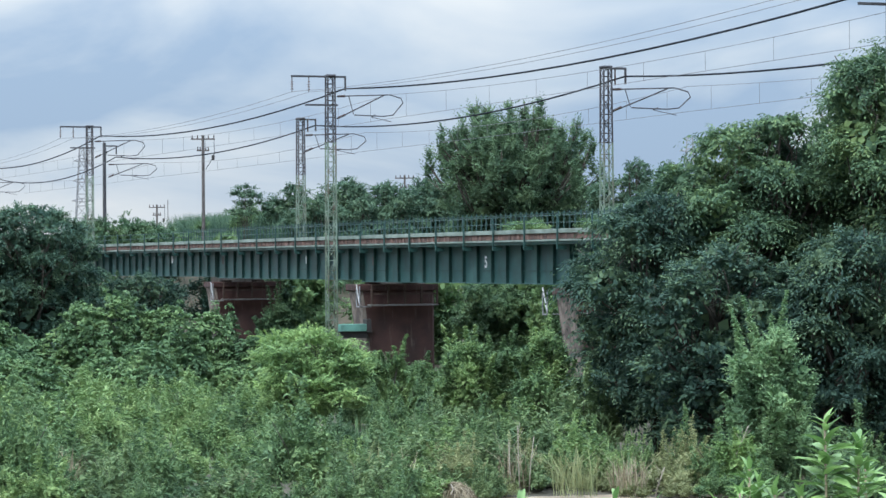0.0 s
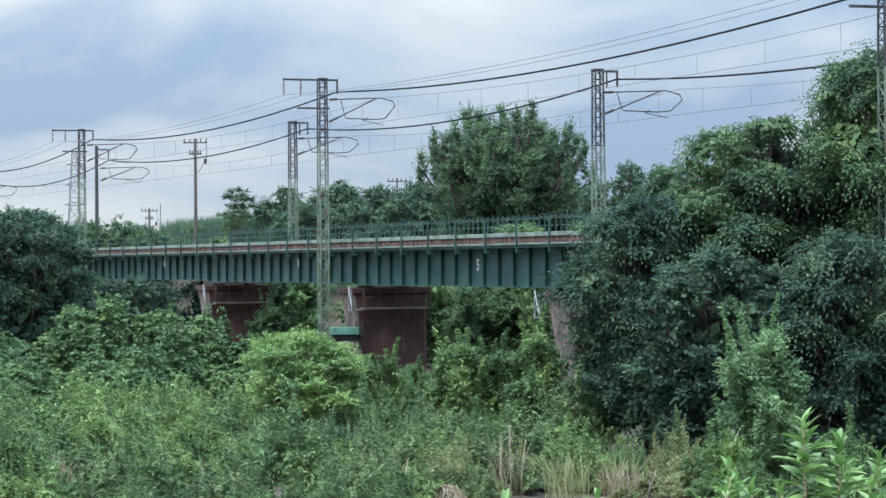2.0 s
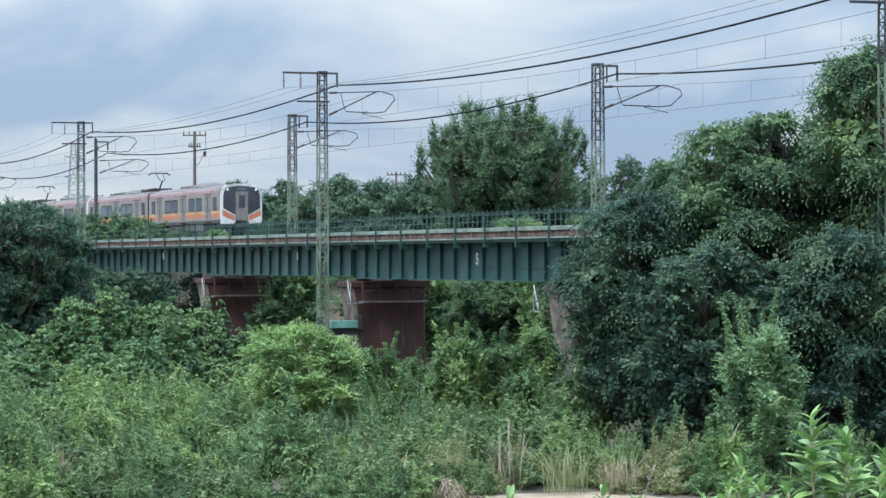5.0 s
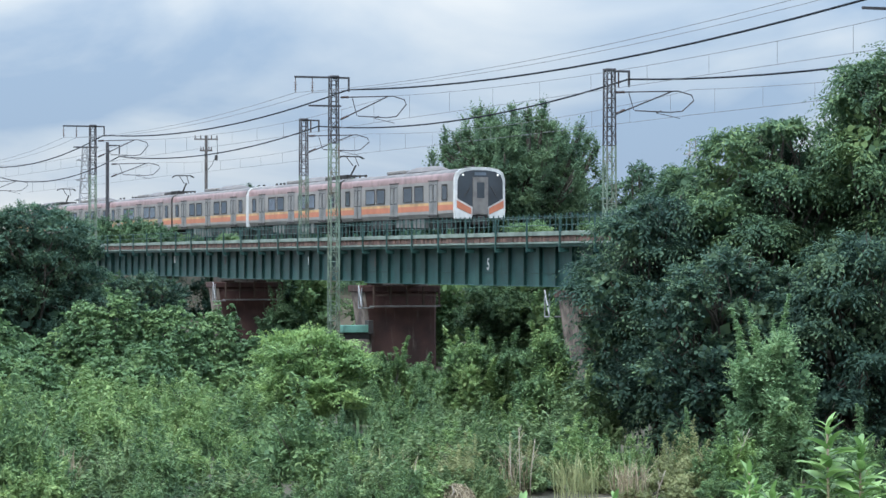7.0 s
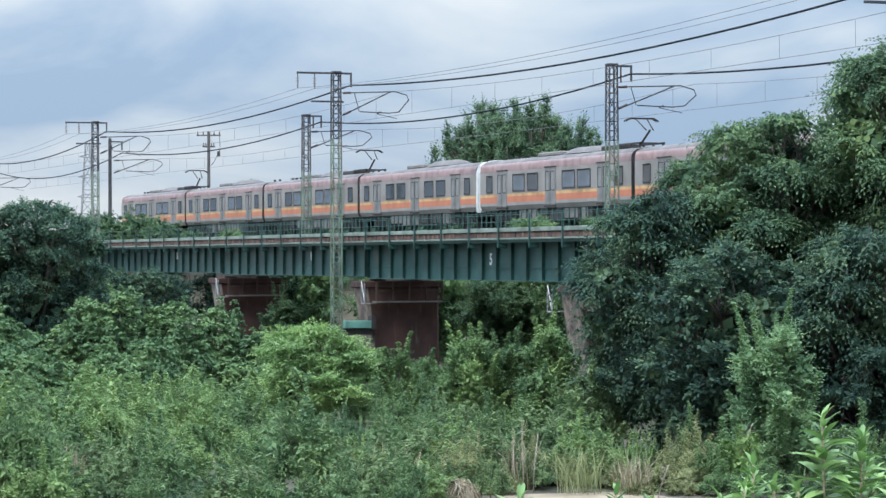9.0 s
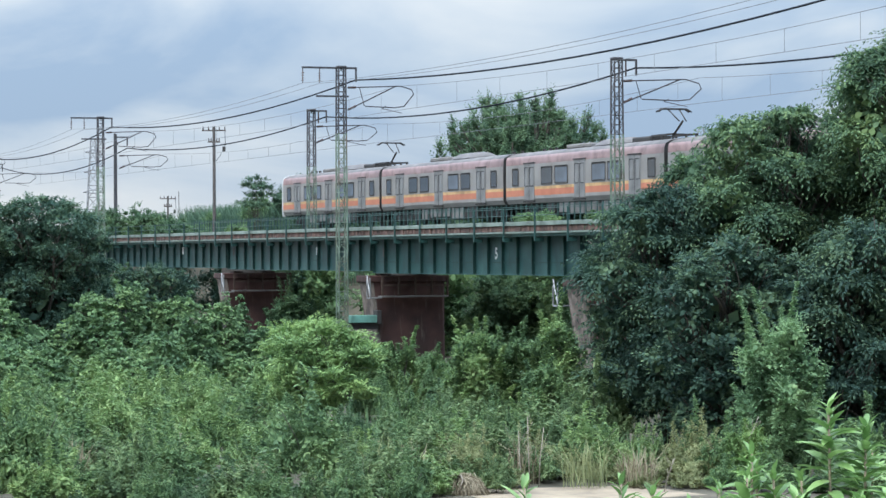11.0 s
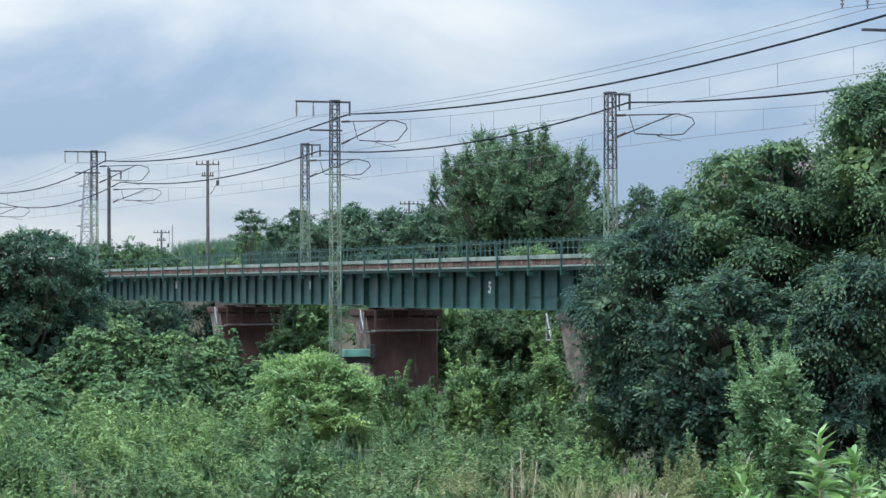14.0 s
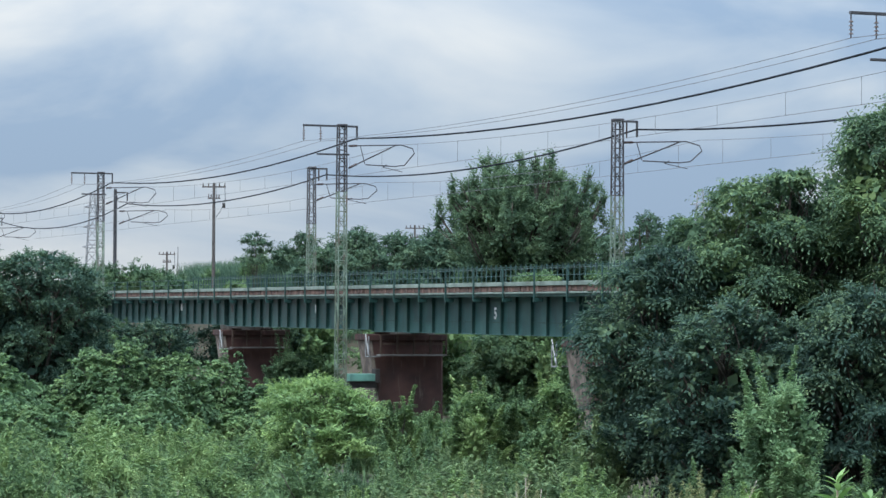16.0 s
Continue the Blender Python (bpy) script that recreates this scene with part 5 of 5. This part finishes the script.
utility_pole(-20.75, 240, 18.7, "dark utility pole with crossarms and insulators behind the railway")
utility_pole(-3.9, 300, 17.0, "distant utility pole with a crossarm above trees", r=0.14)
utility_pole(-36.2, 350, 15.0, "distant utility pole with a crossarm above trees", r=0.16)
utility_pole(-34.8, 350, 15.6, "distant thin antenna pole above trees", False, 0.06)


def pylon(off, far, top, w):
    x, y = spot(off, far)
    t = thing("transmission_tower", "distant grey lattice power transmission tower", "pylon", pose(x, y, GROUND, 0, 0, -20), "pylons")
    h = top - GROUND
    bm = bmesh.new()
    lattice(bm, h, w * 2.4, w * 0.5, h / 12, 0.16, 0.09)
    part("tower", bm, M_GALV, t)
    for z, a in ((0.62, 0.9), (0.76, 0.8), (0.9, 0.7)):
        bm = bmesh.new()
        for sgn in (-1, 1):
            bar(bm, (0, 0, h * z + 0.6), (0, sgn * w * a * 1.4, h * z), 0.14, 4)
            bar(bm, (0, 0, h * z - 0.3), (0, sgn * w * a * 1.4, h * z), 0.14, 4)
        part("arm", bm, M_GALV, t)


pylon(-91.5, 700, 37.5, 2.1)
pylon(82.0, 900, 48.0, 3.4)


# ---- foreground weeds on the levee ----
def big_leaf_mesh(name, L, W, mat):
    """A pointed leaf folded along its midrib and bent down at the tip, with some thickness of form."""
    bm = bmesh.new()
    rows = []
    for k in range(6):
        s = k / 5
        wv = W * 0.5 * (math.sin(math.pi * min(1, s * 0.92 + 0.08)) ** 0.8) * (1 - 0.25 * s)
        z = L * (0.16 * s - 0.28 * s * s)
        rows.append((bm.verts.new((s * L, -wv, z + wv * 0.35)), bm.verts.new((s * L, 0, z)), bm.verts.new((s * L, wv, z + wv * 0.35))))
    for a, b in zip(rows, rows[1:]):
        for k in (0, 1):
            bm.faces.new((a[k], b[k], b[k + 1], a[k + 1])).smooth = True
    me = bpy.data.meshes.new(name)
    bm.to_mesh(me)
    bm.free()
    me.materials.append(mat)
    return me


L_WEED = material("weed_leaf", (0.19, 0.33, 0.105), 0.5, 0, (0.12, 0.23, 0.07), (0.27, 0.42, 0.15), grain=9.0, bump=0.15, fine=60, per_object=0.5, through_light=0.3)
BIG, SMALL = big_leaf_mesh("leaf", 0.1, 0.037, L_WEED), big_leaf_mesh("leaf", 0.078, 0.028, L_WEED)
M_STALK = material("woody_stalk", (0.30, 0.24, 0.17), 0.8, 0, grain=8.0, bump=0.2)
ROUND = big_leaf_mesh("leaf", 0.11, 0.075, L_WEED)
weeds = []


def weed(off, far, top, seed, n=26, lean=0.0, leaf=None, label="fresh green tall weed with pointed leaves on the levee"):
    """An upright weed: stem and leaves in a rising spiral, the youngest standing up at the tip."""
    rnd2 = random.Random(seed)
    x, y = spot(off, far)
    z0 = ground_z(x, y) - 0.05
    h = top - z0
    t = thing("weed", label, "weed", pose(x, y, z0), "levee weeds")
    bm = bmesh.new()
    pts = [(lean * S20 * (k / 5) ** 2, lean * C20 * (k / 5) ** 2, h * k / 5) for k in range(6)]
    tube(bm, pts, 0.009, 6, 0.45)
    part("stem", bm, M_STALK, t, "pale brown woody stalk")
    for i in range(n):
        s = i / (n - 1)
        hh = 1 - (1 - s) ** 1.1 * 0.46 / h
        a = i * 137.5 + rnd2.uniform(-60, 60)
        up = -66 * s ** 2.2 + 14 + rnd2.uniform(-25, 25)
        k = rnd2.uniform(0.75, 1.35) * (0.7 + 0.5 * math.sin(math.pi * min(1, s * 0.75 + 0.25)))
        q = hh * hh
        me = leaf or (BIG if s < 0.82 else SMALL)
        shared("leaf", me, t, pose(lean * S20 * q, lean * C20 * q, h * hh, 0, 0, a) @ pose(0, 0, 0, rnd2.uniform(-15, 15), up, 0) @ Matrix.Scale(k, 4))
    weeds.append((t, pose(x, y, z0), seed))


for i, (o, f, z, n) in enumerate(((1.269, 9.0, 6.965, 52), (1.369, 9.0, 6.90, 50), (1.007, 9.0, 6.81, 44), (1.098, 9.0, 6.74, 40), (1.18, 9.0, 6.73, 40), (1.50, 9.0, 6.845, 46), (0.89, 9.0, 6.695, 30), (1.45, 8.8, 6.77, 44), (1.53, 8.7, 6.79, 44), (1.40, 8.6, 6.71, 40), (1.30, 8.6, 6.69, 38), (1.47, 8.4, 6.68, 40), (1.42, 9.2, 6.80, 40), (1.22, 8.5, 6.65, 34), (1.05, 8.5, 6.66, 30), (0.66, 8.9, 6.70, 30), (0.58, 9.3, 6.69, 26), (0.27, 9.1, 6.70, 26), (0.78, 8.6, 6.66, 26), (1.34, 8.3, 6.66, 32), (0.97, 8.9, 6.74, 40), (1.04, 9.1, 6.76, 40), (1.50, 8.5, 6.72, 44), (1.57, 8.9, 6.84, 44), (1.44, 9.3, 6.80, 40), (1.14, 8.8, 6.69, 36))):
    weed(o, f, z, 500 + i, int(n * 1.4), random.uniform(-0.015, 0.015))
weed(-1.5, 9.0, 6.70, 540, 10, 0.0, ROUND, "low bright green weed with rounded leaves")


# pale flowering weed on the plain's edge
def flower_weed(off, far):
    x, y = spot(off, far)
    t = thing("flowering_weed", "low weed with clusters of small white flowers", "weed", pose(x, y, ground_z(x, y)))
    rng = np.random.default_rng(77)
    c = rng.uniform(-0.55, 0.55, (9, 3)) * np.array((0.6, 0.8, 0.25)) + np.array((0, 0, 0.6))
    bm = bmesh.new()
    for p in c:
        tube(bm, [(p[0] * 0.3, p[1] * 0.3, 0), tuple(p)], 0.008, 4)
    part("stalk", bm, L_REED, t)
    pos = (c[:, None] + rng.normal(size=(9, 22, 3)) * np.array((0.06, 0.06, 0.025))).reshape(-1, 3)
    k = len(pos)
    quads("blossom", leaves(pos, rng.normal(size=pos.shape), rng.normal(size=pos.shape) * 0.3 + np.array((0, 0, 1.0)), np.full(k, 0.035), np.full(k, 0.03)), M_WHITE, t, "small white blossoms")
    pos = rng.uniform(-0.5, 0.5, (500, 3)) * np.array((1, 1, 0.5)) + np.array((0, 0, 0.3))
    quads("foliage", leaves(pos, rng.normal(size=pos.shape), rng.normal(size=pos.shape) * 0.4 + np.array((0, 0, 1.0)), np.full(500, 0.13), np.full(500, 0.05)), L_MID, t)


flower_weed(-2.45, 71.0)


# ---- bird ----
def make_bird():
    b = thing("bird", "small dark swallow in fast flight", "bird")
    bm = bmesh.new()
    tube(bm, [(0.10, 0, 0), (0.07, 0, 0.004), (0.02, 0, 0), (-0.05, 0, 0), (-0.09, 0, 0)], 0.022, 7, 0.3)
    part("body", bm, M_BIRD, b)
    for s in (-1, 1):
        bm = bmesh.new()
        f0 = [bm.verts.new(p) for p in ((0.045, s * 0.012, 0.012), (0.055, s * 0.08, 0.045), (-0.03, s * 0.18, 0.06), (-0.015, s * 0.08, 0.035), (-0.025, s * 0.012, 0.01))]
        f1 = [bm.verts.new(v.co + Vector((0, 0, 0.006))) for v in f0]
        bm.faces.new(f0)
        bm.faces.new(f1[::-1])
        for k in range(5):
            bm.faces.new((f0[k], f0[(k + 1) % 5], f1[(k + 1) % 5], f1[k]))
        part("wing", bm, M_BIRD, b)
        bm = bmesh.new()
        tube(bm, [(-0.08, 0, 0), (-0.16, s * 0.03, 0)], 0.009, 4, 0.3)
        part("tail_feather", bm, M_BIRD, b)
    return b


M_BIRD = material("dark_plumage", (0.03, 0.03, 0.035), 0.6, 0, bump=0)
bird = make_bird()


# ---- motion ----
def motions():
    walk(train, [(t, pose(x, 54.68, RAIL)) for t, x in ((0.0, -293.0), (3.5, -216.6), (7.0, -140.1), (9.0, -97.0), (12.5, -21.6), (16.0, 54.0))])
    # the swallow crosses before the sky, 60 m out
    flight = []
    for t, o, z in ((0.0, 178.0, 50.0), (14.4, 7.3, 15.0), (14.6, 4.3, 14.5), (14.8, 1.07, 14.05), (15.0, -1.6, 13.6), (15.2, -3.6, 13.45), (15.4, -6.0, 13.8), (15.6, -8.6, 14.25), (16.0, -14.3, 15.2)):
        x, y = spot(o, 60)
        flight.append((t, pose(x, y, z, 0, -5, -110.5)))
    walk(bird, flight)
    # weeds nod in the wind
    for t0, m, seed in weeds:
        r = random.Random(seed)
        walk(t0, [(k * 0.8, m @ pose(0, 0, 0, r.uniform(-0.5, 0.5), r.uniform(-0.5, 0.5), 0)) for k in range(21)])


motions()
